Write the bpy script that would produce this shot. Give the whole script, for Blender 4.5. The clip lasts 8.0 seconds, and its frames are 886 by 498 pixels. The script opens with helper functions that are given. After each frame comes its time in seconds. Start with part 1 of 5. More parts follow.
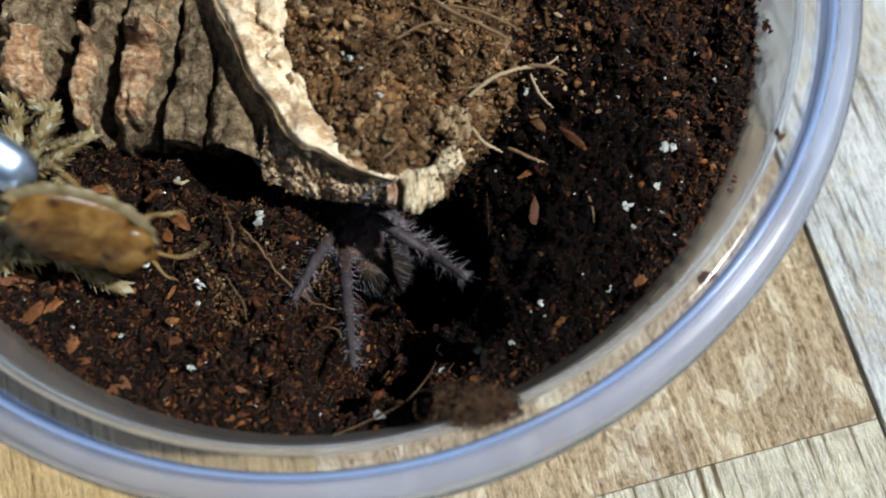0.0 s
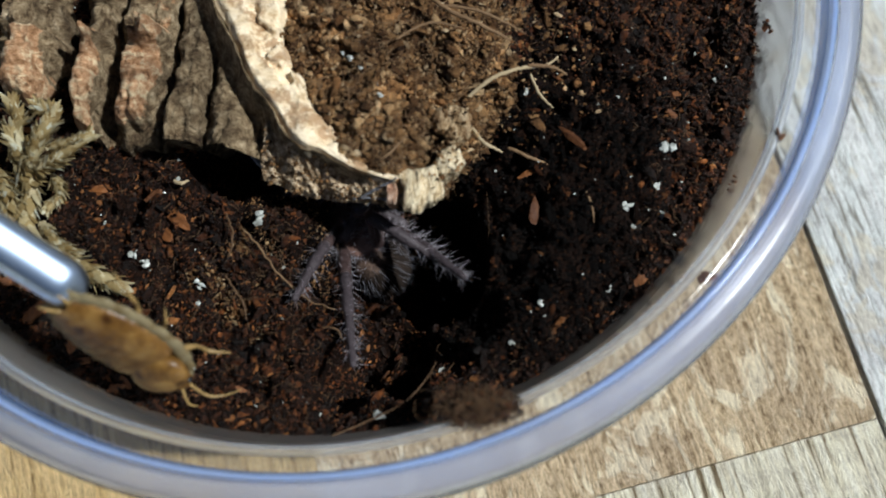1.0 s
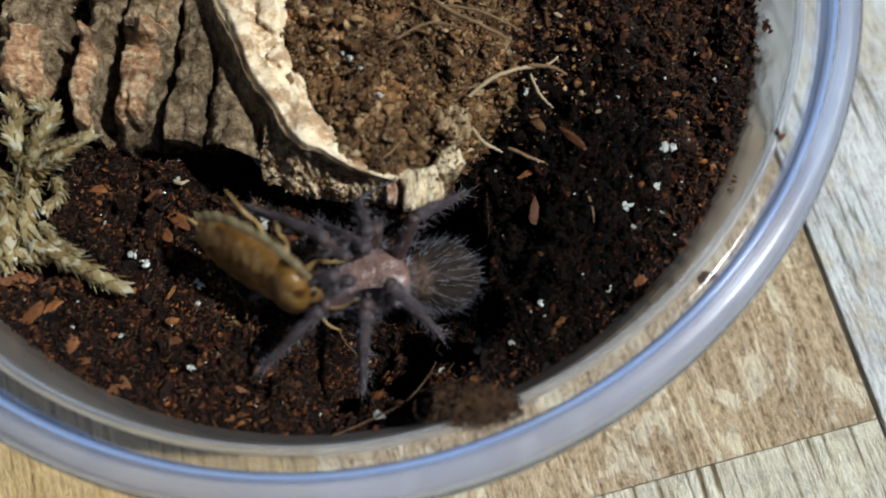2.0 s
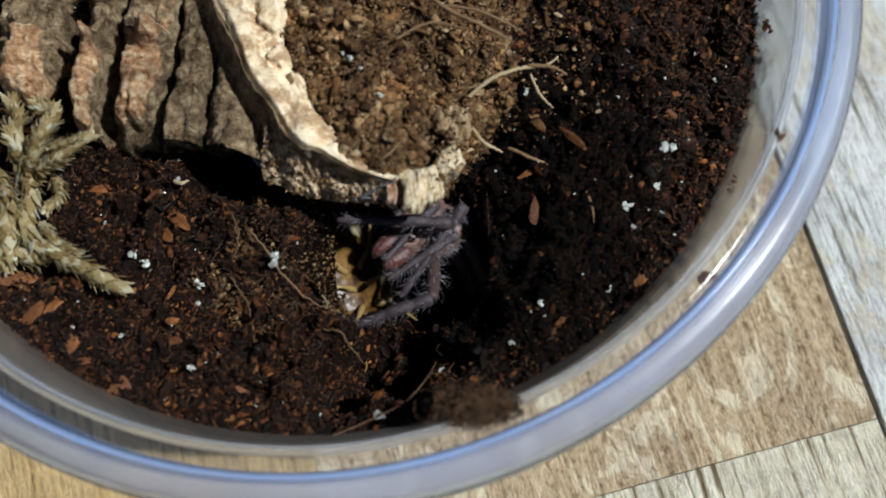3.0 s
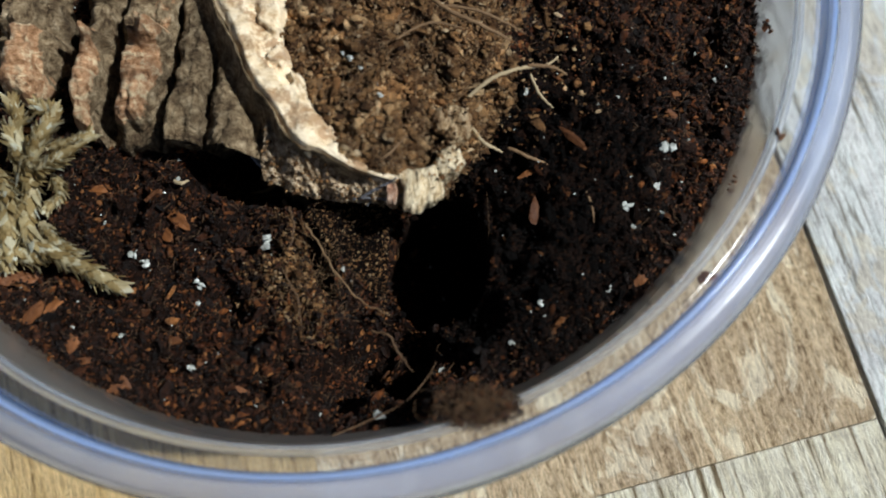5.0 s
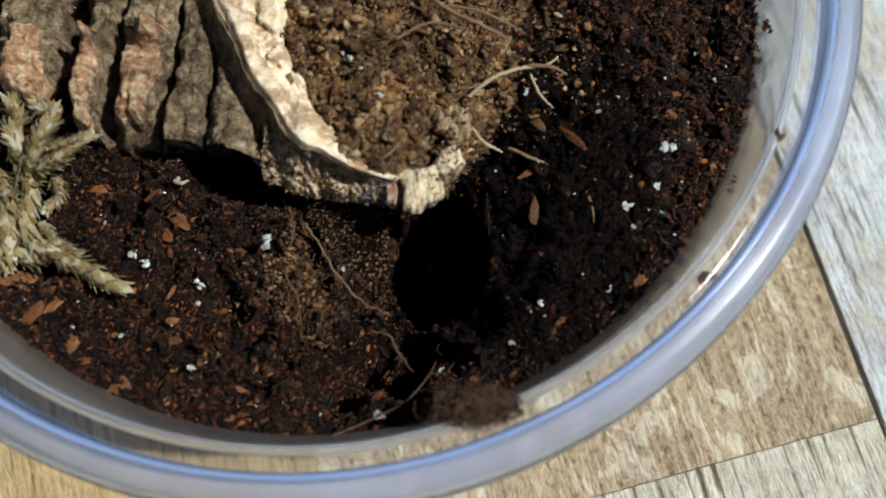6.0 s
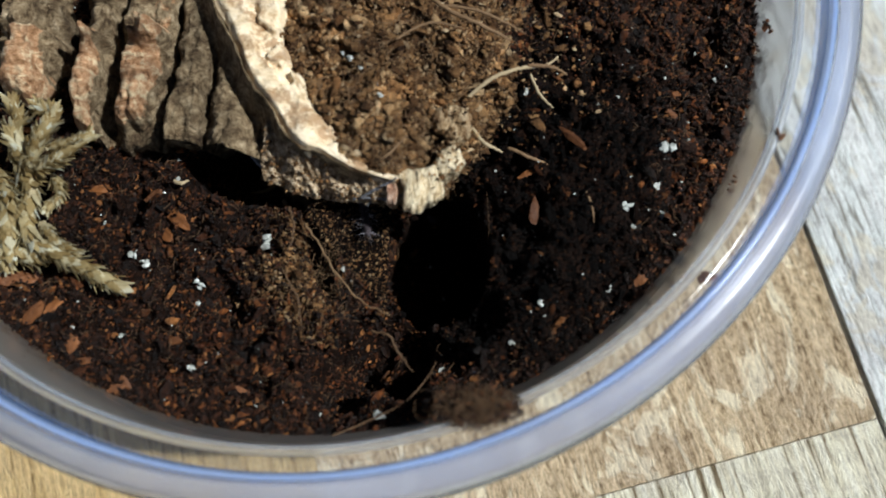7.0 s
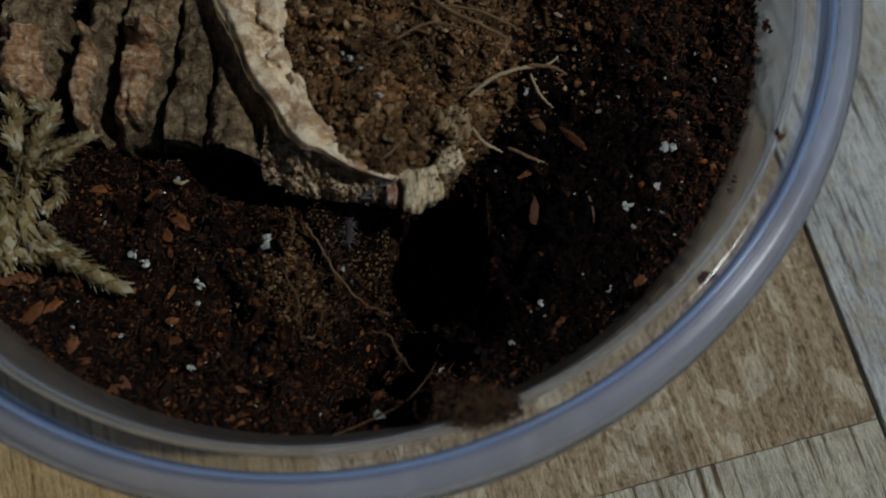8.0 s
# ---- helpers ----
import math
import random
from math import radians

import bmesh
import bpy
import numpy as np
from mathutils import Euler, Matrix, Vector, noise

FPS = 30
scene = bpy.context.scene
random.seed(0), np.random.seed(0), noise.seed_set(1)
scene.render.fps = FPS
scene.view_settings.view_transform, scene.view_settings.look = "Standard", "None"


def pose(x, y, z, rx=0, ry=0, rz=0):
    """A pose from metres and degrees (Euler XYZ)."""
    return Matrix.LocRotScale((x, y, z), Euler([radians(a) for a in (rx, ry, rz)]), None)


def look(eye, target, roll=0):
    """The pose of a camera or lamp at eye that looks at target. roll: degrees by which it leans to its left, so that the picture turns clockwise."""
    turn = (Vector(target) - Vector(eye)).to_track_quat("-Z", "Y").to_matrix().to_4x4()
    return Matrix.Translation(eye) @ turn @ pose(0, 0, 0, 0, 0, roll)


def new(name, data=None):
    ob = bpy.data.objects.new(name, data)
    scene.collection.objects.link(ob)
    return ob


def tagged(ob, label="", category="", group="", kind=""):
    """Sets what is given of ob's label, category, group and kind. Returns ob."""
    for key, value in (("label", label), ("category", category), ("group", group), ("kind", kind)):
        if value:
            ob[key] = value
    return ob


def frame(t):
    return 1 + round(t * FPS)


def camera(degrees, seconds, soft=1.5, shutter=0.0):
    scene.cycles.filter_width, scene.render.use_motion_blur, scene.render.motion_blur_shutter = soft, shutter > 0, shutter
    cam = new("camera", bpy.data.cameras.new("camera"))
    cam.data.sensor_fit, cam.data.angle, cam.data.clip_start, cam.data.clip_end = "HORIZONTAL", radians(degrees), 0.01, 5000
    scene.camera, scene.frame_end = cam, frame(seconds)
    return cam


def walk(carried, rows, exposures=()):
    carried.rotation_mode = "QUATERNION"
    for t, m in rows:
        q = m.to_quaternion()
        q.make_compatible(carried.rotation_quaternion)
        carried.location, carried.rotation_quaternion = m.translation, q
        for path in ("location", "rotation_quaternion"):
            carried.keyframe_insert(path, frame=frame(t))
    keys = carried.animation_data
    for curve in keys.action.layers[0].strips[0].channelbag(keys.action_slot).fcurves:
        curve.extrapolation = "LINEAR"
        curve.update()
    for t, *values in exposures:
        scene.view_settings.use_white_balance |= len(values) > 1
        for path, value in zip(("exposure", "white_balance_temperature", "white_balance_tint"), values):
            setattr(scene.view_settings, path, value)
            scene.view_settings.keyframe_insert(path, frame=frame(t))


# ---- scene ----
# All lengths below are in millimetres (MM turns them into metres).
MM = 0.001

# ---------------------------------------------------------------- camera
cam = camera(45, 8.0, soft=1.8, shutter=0.8)
cam.data.dof.use_dof = True
cam.data.dof.focus_distance = 0.119
cam.data.dof.aperture_fstop = 17.0
EYE = pose(0.01703, -0.06346, 0.14246, 17.39, 1.66, 0.0)
walk(cam, [(0.0, EYE), (8.0, EYE)],
     exposures=[(0.0, 0.12), (0.5, 0.07), (1.0, 0.02), (1.5, -0.03), (4.5, -0.03), (6.0, 0.04), (6.5, 0.09), (7.0, 0.13), (7.3, 0.13),
                (7.4, 0.07), (7.5, -0.17), (7.6, -0.42), (7.7, -0.69), (7.8, -0.99), (7.9, -1.32), (8.0, -1.67)])

# ---------------------------------------------------------------- light
SUN_AZ, SUN_EL = -2.0, 54.0          # degrees from +x towards +y, and above the horizon
world = bpy.data.worlds.new("sky")
scene.world = world
world.use_nodes = True
wn = world.node_tree.nodes
sky = wn.new("ShaderNodeTexSky")
sky.sky_type = "NISHITA"
sky.sun_disc = False
sky.sun_elevation = radians(SUN_EL)
sky.sun_rotation = radians(90 - SUN_AZ)
wn["Background"].inputs["Strength"].default_value = 0.021
world.node_tree.links.new(sky.outputs[0], wn["Background"].inputs["Color"])
sun = new("sun", bpy.data.lights.new("sun", "SUN"))
sun.data.energy = 5.1
sun.data.angle = radians(2.5)
sun.data.color = (0.93, 0.98, 1.0)
_a, _e = radians(SUN_AZ), radians(SUN_EL)
sun.matrix_world = look((math.cos(_e) * math.cos(_a), math.cos(_e) * math.sin(_a), math.sin(_e)), (0, 0, 0))


# ---------------------------------------------------------------- materials
class Nodes:
    """A small builder for one node material."""

    def __init__(self, name, rough=0.8, spec=0.3):
        self.mat = bpy.data.materials.new(name)
        self.mat.use_nodes = True
        self.tree = self.mat.node_tree
        self.bsdf = self.tree.nodes["Principled BSDF"]
        self.bsdf.inputs["Roughness"].default_value = rough
        self.bsdf.inputs["Specular IOR Level"].default_value = spec
        self.coord = self.tree.nodes.new("ShaderNodeTexCoord").outputs["Object"]

    def node(self, kind):
        return self.tree.nodes.new(kind)

    def link(self, a, b):
        self.tree.links.new(a, b)

    def mapped(self, scale=(1, 1, 1), rot=(0, 0, 0)):
        m = self.node("ShaderNodeMapping")
        m.inputs["Scale"].default_value = scale
        m.inputs["Rotation"].default_value = rot
        self.link(self.coord, m.inputs["Vector"])
        return m.outputs[0]

    def noise(self, scale, detail=4, rough=0.6, vector=None, distort=0.0):
        n = self.node("ShaderNodeTexNoise")
        n.inputs["Scale"].default_value = scale
        n.inputs["Detail"].default_value = detail
        n.inputs["Roughness"].default_value = rough
        n.inputs["Distortion"].default_value = distort
        self.link(vector or self.coord, n.inputs["Vector"])
        return n.outputs[0]

    def voronoi(self, scale, vector=None):
        n = self.node("ShaderNodeTexVoronoi")
        n.inputs["Scale"].default_value = scale
        self.link(vector or self.coord, n.inputs["Vector"])
        return n.outputs["Distance"]

    def ramp(self, fac, stops):
        r = self.node("ShaderNodeValToRGB")
        els = r.color_ramp.elements
        while len(els) < len(stops):
            els.new(0.5)
        for el, (p, col) in zip(els, stops):
            el.position = p
            el.color = (*col, 1) if len(col) == 3 else col
        self.link(fac, r.inputs[0])
        return r.outputs[0]

    def mix(self, fac, a, b, mode="MIX"):
        m = self.node("ShaderNodeMix")
        m.data_type = "RGBA"
        m.blend_type = mode
        for k, v in ((0, fac), (6, a), (7, b)):
            if isinstance(v, (int, float)):
                m.inputs[k].default_value = v
            elif isinstance(v, tuple):
                m.inputs[k].default_value = (*v, 1)
            else:
                self.link(v, m.inputs[k])
        return m.outputs[2]

    def island(self):
        return self.node("ShaderNodeNewGeometry").outputs["Random Per Island"]

    def own(self):
        return self.node("ShaderNodeObjectInfo").outputs["Random"]

    def colour(self, sock):
        self.link(sock, self.bsdf.inputs["Base Color"])

    def rough(self, sock, lo, hi):
        m = self.node("ShaderNodeMapRange")
        m.inputs["To Min"].default_value = lo
        m.inputs["To Max"].default_value = hi
        self.link(sock, m.inputs[0])
        self.link(m.outputs[0], self.bsdf.inputs["Roughness"])

    def bump(self, sock, strength, dist):
        b = self.node("ShaderNodeBump")
        b.inputs["Strength"].default_value = strength
        b.inputs["Distance"].default_value = dist
        self.link(sock, b.inputs["Height"])
        self.link(b.outputs[0], self.bsdf.inputs["Normal"])


def soil_material(name, stops, wet=0.35):
    m = Nodes(name, 0.85, 0.1)
    big = m.noise(130, 3)
    fine = m.noise(1500, 5, 0.7)
    col = m.ramp(fine, stops)
    col = m.mix(0.7, col, m.ramp(big, [(0.3, (0.45, 0.42, 0.42)), (0.7, (1.0, 1.0, 1.0))]), "MULTIPLY")
    m.colour(col)
    m.rough(m.noise(900, 2), wet, 1.1)
    m.bump(fine, 0.8, 0.0006)
    return m.mat


def crumb_material(name, stops, wet=0.3, spec=0.16):
    m = Nodes(name, 0.7, spec)
    col = m.ramp(m.island(), stops)
    col = m.mix(0.8, col, m.ramp(m.noise(2600, 4, 0.7), [(0.35, (0.4, 0.36, 0.33)), (0.65, (1.2, 1.15, 1.05))]), "MULTIPLY")
    patch = m.noise(230, 3, 0.6)
    col = m.mix(1.0, col, m.ramp(patch, [(0.36, (0.40, 0.37, 0.35)), (0.52, (0.95, 0.95, 0.95)), (0.66, (1.6, 1.5, 1.4))]), "MULTIPLY")
    m.colour(col)
    m.rough(m.noise(700, 2), wet - 0.1, 1.0)
    m.bump(m.noise(3600, 5, 0.7), 1.0, 0.0007)
    return m.mat


M_SOIL = soil_material("damp_soil", [(0.3, (0.002, 0.001, 0.0006)), (0.55, (0.009, 0.0036, 0.0017)), (0.8, (0.036, 0.013, 0.005))], 0.55)
M_MOUND = soil_material("crumbly_soil", [(0.3, (0.018, 0.009, 0.005)), (0.52, (0.10, 0.054, 0.026)), (0.75, (0.27, 0.16, 0.08))], 0.5)
M_CRUMB = crumb_material("soil_crumbs", [(0.0, (0.006, 0.0025, 0.0012)), (0.45, (0.026, 0.009, 0.0037)), (0.75, (0.09, 0.028, 0.0085)),
                                         (0.92, (0.21, 0.073, 0.021)), (1.0, (0.48, 0.215, 0.075))], 0.1, 0.3)
# near-black crumbs: shade round the burrow is put into their colour
M_BLACK_CRUMB = crumb_material("near_black_crumbs", [(0.0, (0.0015, 0.001, 0.0008)), (0.65, (0.003, 0.0014, 0.0008)), (0.9, (0.014, 0.005, 0.0024)),
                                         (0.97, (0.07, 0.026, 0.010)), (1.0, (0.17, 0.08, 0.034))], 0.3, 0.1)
M_MCRUMB = crumb_material("dry_crumbs", [(0.0, (0.06, 0.03, 0.014)), (0.3, (0.22, 0.115, 0.050)), (0.7, (0.41, 0.238, 0.108)),
                                         (0.92, (0.55, 0.38, 0.21)), (1.0, (0.68, 0.54, 0.36))], 0.4)


def fibre_material(name, a, b):
    m = Nodes(name, 0.7, 0.3)
    col = m.mix(m.noise(700, 3), a, b)
    m.colour(col)
    m.bump(m.noise(3000, 3), 0.5, 0.0002)
    return m.mat


M_FIBRE = fibre_material("coir_fibre", (0.10, 0.054, 0.026), (0.25, 0.155, 0.08))
M_DARK_FIBRE = fibre_material("dark_fibre", (0.05, 0.026, 0.012), (0.15, 0.085, 0.042))
M_ROOT = fibre_material("pale_root", (0.30, 0.22, 0.12), (0.48, 0.38, 0.24))
M_SILK = fibre_material("silk", (0.14, 0.135, 0.14), (0.26, 0.26, 0.28))
def leaflet_material():
    """Dry moss leaflets, straw to whitish green, letting some light through."""
    m = Nodes("moss_leaflet", 0.6, 0.3)
    col = m.ramp(m.island(), [(0.0, (0.26, 0.18, 0.07)), (0.45, (0.42, 0.33, 0.16)), (0.8, (0.56, 0.50, 0.32)), (1.0, (0.58, 0.60, 0.50))])
    col = m.mix(0.6, col, m.ramp(m.noise(260, 4), [(0.35, (0.5, 0.42, 0.3)), (0.6, (1.1, 1.1, 1.1))]), "MULTIPLY")
    m.colour(col)
    trans = m.node("ShaderNodeBsdfTranslucent")
    m.link(col, trans.inputs["Color"])
    mix = m.node("ShaderNodeMixShader")
    mix.inputs[0].default_value = 0.35
    m.link(m.bsdf.outputs[0], mix.inputs[1])
    m.link(trans.outputs[0], mix.inputs[2])
    m.link(mix.outputs[0], m.tree.nodes["Material Output"].inputs["Surface"])
    m.bump(m.noise(1800, 4), 0.5, 0.0003)
    return m.mat


M_LEAFLET = leaflet_material()
M_MOSS = fibre_material("dried_moss", (0.20, 0.135, 0.055), (0.47, 0.42, 0.27))


def chip_material():
    m = Nodes("bark_chip", 0.65, 0.35)
    base = m.ramp(m.own(), [(0.0, (0.075, 0.026, 0.009)), (0.5, (0.23, 0.083, 0.022)), (1.0, (0.13, 0.047, 0.015))])
    col = m.mix(0.7, base, m.ramp(m.noise(900, 4), [(0.3, (0.35, 0.3, 0.28)), (0.7, (1.1, 1.1, 1.1))]), "MULTIPLY")
    m.colour(col)
    m.bump(m.noise(1600, 4), 0.7, 0.0004)
    return m.mat


M_CHIP = chip_material()


def perlite_material():
    m = Nodes("perlite", 0.14, 0.8)
    m.colour(m.ramp(m.noise(1100, 3), [(0.3, (0.22, 0.23, 0.19)), (0.7, (0.62, 0.65, 0.62))]))
    m.bump(m.noise(2500, 3), 0.8, 0.0003)
    return m.mat


M_PERLITE = perlite_material()


def bark_material():
    """Weathered grey-brown cork; the ridges that lost their crust (attribute warm) show pink and cream layers."""
    m = Nodes("cork_bark", 0.85, 0.2)
    fine = m.noise(850, 6, 0.74, m.mapped((0.8, 1.0, 1.0)), 0.4)
    layers = m.noise(900, 4, 0.65, m.mapped((0.25, 1.3, 0.8)), 0.5)
    grey = m.ramp(fine, [(0.30, (0.045, 0.027, 0.015)), (0.43, (0.155, 0.105, 0.06)), (0.56, (0.33, 0.25, 0.155)), (0.72, (0.62, 0.51, 0.36))])
    pink = m.ramp(m.mix(0.5, fine, layers), [(0.34, (0.10, 0.042, 0.018)), (0.43, (0.36, 0.19, 0.095)), (0.51, (0.56, 0.33, 0.19)), (0.59, (0.80, 0.65, 0.43))])
    at = m.node("ShaderNodeAttribute")
    at.attribute_name = "warm"
    edge = m.node("ShaderNodeMath")
    edge.operation = "MULTIPLY_ADD"
    m.link(m.noise(420, 4, 0.7), edge.inputs[0])
    edge.inputs[1].default_value = 0.9
    m.link(at.outputs["Fac"], edge.inputs[2])
    col = m.mix(m.ramp(edge.outputs[0], [(0.92, (0, 0, 0)), (1.0, (1, 1, 1))]), grey, pink)
    col = m.mix(0.75, col, m.ramp(m.noise(170, 5, 0.65), [(0.36, (0.26, 0.22, 0.18)), (0.58, (1.1, 1.07, 1.0))]), "MULTIPLY")
    m.colour(col)
    m.bump(m.mix(0.4, fine, layers), 1.0, 0.0016)
    return m.mat


M_BARK = bark_material()


def cork_cut_material():
    m = Nodes("cut_cork", 0.8, 0.25)
    fine = m.noise(800, 5, 0.65, m.mapped((0.5, 1.0, 1.0), (0, 0, 0.9)), 0.4)
    col = m.ramp(fine, [(0.31, (0.44, 0.29, 0.15)), (0.43, (0.68, 0.53, 0.34)), (0.62, (0.82, 0.69, 0.50))])
    dirt = m.ramp(m.noise(260, 6, 0.75), [(0.50, (0, 0, 0)), (0.58, (1, 1, 1))])
    col = m.mix(dirt, col, m.mix(0.7, col, (0.26, 0.13, 0.05)))
    m.colour(col)
    m.bump(fine, 0.6, 0.0005)
    return m.mat


M_CUT = cork_cut_material()
M_UNDER = soil_material("soiled_cork", [(0.3, (0.07, 0.04, 0.022)), (0.45, (0.34, 0.23, 0.13)), (0.62, (0.74, 0.60, 0.42))], 0.5)


def splinter_material(name, stops, dirt_from):
    """Broken cork with its grain standing up in streaks and dark cracks."""
    m = Nodes(name, 0.75, 0.25)
    streak = m.noise(1500, 5, 0.7, m.mapped((1.0, 0.28, 0.6), (0, 0, 0.25)), 0.6)
    col = m.ramp(streak, stops)
    dirt = m.ramp(m.noise(420, 5, 0.72), [(dirt_from, (0, 0, 0)), (dirt_from + 0.12, (1, 1, 1))])
    m.colour(m.mix(dirt, col, (0.17, 0.085, 0.035)))
    m.bump(streak, 1.0, 0.0012)
    return m.mat


M_TIP = splinter_material("pale_splintered_cork", [(0.34, (0.16, 0.09, 0.04)), (0.43, (0.66, 0.49, 0.28)), (0.56, (0.88, 0.75, 0.52))], 0.64)
M_PINK = splinter_material("pinkish_cork", [(0.34, (0.16, 0.07, 0.04)), (0.46, (0.50, 0.28, 0.18)), (0.62, (0.78, 0.60, 0.46))], 0.6)
M_STUB = splinter_material("soiled_pale_cork", [(0.34, (0.10, 0.05, 0.02)), (0.46, (0.34, 0.22, 0.11)), (0.62, (0.66, 0.51, 0.32))], 0.50)


def plastic_material(name, cloud, tint, rough, through_tint=(0.93, 0.94, 0.95), frost=0.0, bend=1.12):
    """Cloudy clear plastic: part of the light goes through, spread by the frosting, the rest meets a milky, glossy skin."""
    m = Nodes(name, rough, 0.5)
    m.bsdf.inputs["Base Color"].default_value = (*tint, 1)
    m.bsdf.inputs["Subsurface Weight"].default_value = 0.0
    clear = m.node("ShaderNodeBsdfRefraction" if frost else "ShaderNodeBsdfTransparent")
    if frost:
        clear.inputs["Roughness"].default_value = frost
        clear.inputs["IOR"].default_value = bend
    clear.inputs[0].default_value = (*through_tint, 1)
    fres = m.node("ShaderNodeFresnel")
    fres.inputs[0].default_value = 1.49
    gloss = m.node("ShaderNodeBsdfGlossy")
    gloss.inputs["Roughness"].default_value = rough
    gloss.inputs["Color"].default_value = (0.95, 0.97, 1, 1)
    trans = m.node("ShaderNodeBsdfTranslucent")
    trans.inputs["Color"].default_value = (*tint, 1)
    milk = m.node("ShaderNodeMixShader")
    milk.inputs[0].default_value = 0.45
    m.link(m.bsdf.outputs[0], milk.inputs[1])
    m.link(trans.outputs[0], milk.inputs[2])
    body = m.node("ShaderNodeMixShader")
    r = m.node("ShaderNodeMapRange")
    r.inputs["To Min"].default_value = cloud * 0.6
    r.inputs["To Max"].default_value = cloud * 1.4
    m.link(m.noise(60, 4), r.inputs[0])
    m.link(r.outputs[0], body.inputs[0])
    m.link(clear.outputs[0], body.inputs[1])
    m.link(milk.outputs[0], body.inputs[2])
    skin = m.node("ShaderNodeMixShader")
    part_gloss = m.node("ShaderNodeMath")
    part_gloss.operation = "MULTIPLY"
    part_gloss.inputs[1].default_value = 0.36
    m.link(fres.outputs[0], part_gloss.inputs[0])
    m.link(part_gloss.outputs[0], skin.inputs[0])
    m.link(body.outputs[0], skin.inputs[1])
    m.link(gloss.outputs[0], skin.inputs[2])
    m.link(skin.outputs[0], m.tree.nodes["Material Output"].inputs["Surface"])
    b = m.node("ShaderNodeBump")
    b.inputs["Strength"].default_value = 0.12
    b.inputs["Distance"].default_value = 0.0005
    m.link(m.noise(300, 3), b.inputs["Height"])
    m.link(b.outputs[0], gloss.inputs["Normal"])
    return m.mat


M_WALL = plastic_material("cloudy_plastic", 0.13, (0.84, 0.85, 0.86), 0.35, (0.96, 0.97, 0.98), 0.3, 1.03)


def soil_smear(mat):
    """Dried soil smeared on the plastic, thinning out above the soil's edge."""
    t = mat.node_tree
    out = t.nodes["Material Output"]
    clean = out.inputs["Surface"].links[0].from_socket
    coord = t.nodes.new("ShaderNodeTexCoord").outputs["Object"]
    z = t.nodes.new("ShaderNodeSeparateXYZ")
    t.links.new(coord, z.inputs[0])
    fall = t.nodes.new("ShaderNodeMapRange")
    for k, v in (("From Min", 0.034), ("From Max", 0.0395), ("To Min", 0.22), ("To Max", -0.1)):
        fall.inputs[k].default_value = v
    t.links.new(z.outputs["Z"], fall.inputs[0])
    n = t.nodes.new("ShaderNodeTexNoise")
    n.inputs["Scale"].default_value, n.inputs["Detail"].default_value, n.inputs["Roughness"].default_value = 420, 6, 0.75
    t.links.new(coord, n.inputs["Vector"])
    add = t.nodes.new("ShaderNodeMath")
    t.links.new(n.outputs[0], add.inputs[0])
    t.links.new(fall.outputs[0], add.inputs[1])
    step = t.nodes.new("ShaderNodeMapRange")
    for k, v in (("From Min", 0.55), ("From Max", 0.85), ("To Min", 0.0), ("To Max", 0.75)):
        step.inputs[k].default_value = v
    t.links.new(add.outputs[0], step.inputs[0])
    dirt = t.nodes.new("ShaderNodeBsdfDiffuse")
    dirt.inputs[0].default_value = (0.15, 0.085, 0.038, 1)
    mix = t.nodes.new("ShaderNodeMixShader")
    t.links.new(step.outputs[0], mix.inputs[0])
    t.links.new(clean, mix.inputs[1])
    t.links.new(dirt.outputs[0], mix.inputs[2])
    t.links.new(mix.outputs[0], out.inputs["Surface"])


soil_smear(M_WALL)
# the blue reflected lines on lip and bead are put into their tints
M_LIP = plastic_material("reflection_blue_plastic", 0.42, (0.34, 0.56, 1.0), 0.22, (0.90, 0.93, 0.98), 0.35)
M_BEAD = plastic_material("bead_of_plastic", 0.3, (0.60, 0.68, 0.80), 0.25)
M_LEDGE = plastic_material("clear_plastic", 0.035, (0.84, 0.84, 0.86), 0.15)
M_RIM = plastic_material("rim_plastic", 0.175, (0.64, 0.76, 1.0), 0.26, (0.81, 0.84, 0.94), 0.4)


def wood_material(name, dark, mid, pale, blotch, mottle=0.0, line=0.40):
    """Printed and embossed laminate: streaks along y, paler blotches, fine glossy pores."""
    m = Nodes(name, 0.38, 0.45)
    grain = m.noise(1000, 5, 0.66, m.mapped((1.0, 0.03, 1.0)), 0.15)
    fibre = m.noise(3000, 4, 0.8, m.mapped((1.0, 0.14, 1.0)))
    speck = m.noise(2300, 5, 0.8, m.mapped((1.0, 0.4, 1.0)), 0.5)
    big = m.noise(190, 6, 0.66, m.mapped((1.0, 0.5, 1.0)), 1.2)
    col = m.ramp(m.mix(mottle, grain, speck), [(line, dark), (line + 0.04, mid), (line + 0.15, pale)])
    col = m.mix(m.ramp(big, [(0.53, (0, 0, 0)), (0.58, (1, 1, 1))]), col, m.mix(0.7, col, blotch))
    col = m.mix(0.6, col, m.ramp(m.noise(90, 3, 0.6), [(0.4, (0.78, 0.74, 0.72)), (0.6, (1.12, 1.1, 1.04))]), "MULTIPLY")
    col = m.mix(0.7, col, m.ramp(fibre, [(0.36, (0.36, 0.33, 0.30)), (0.52, (1.1, 1.1, 1.1))]), "MULTIPLY")
    m.colour(col)
    m.rough(fibre, 0.5, 0.12)
    m.bump(m.mix(0.6, grain, fibre), 1.0, 0.0016)
    return m.mat


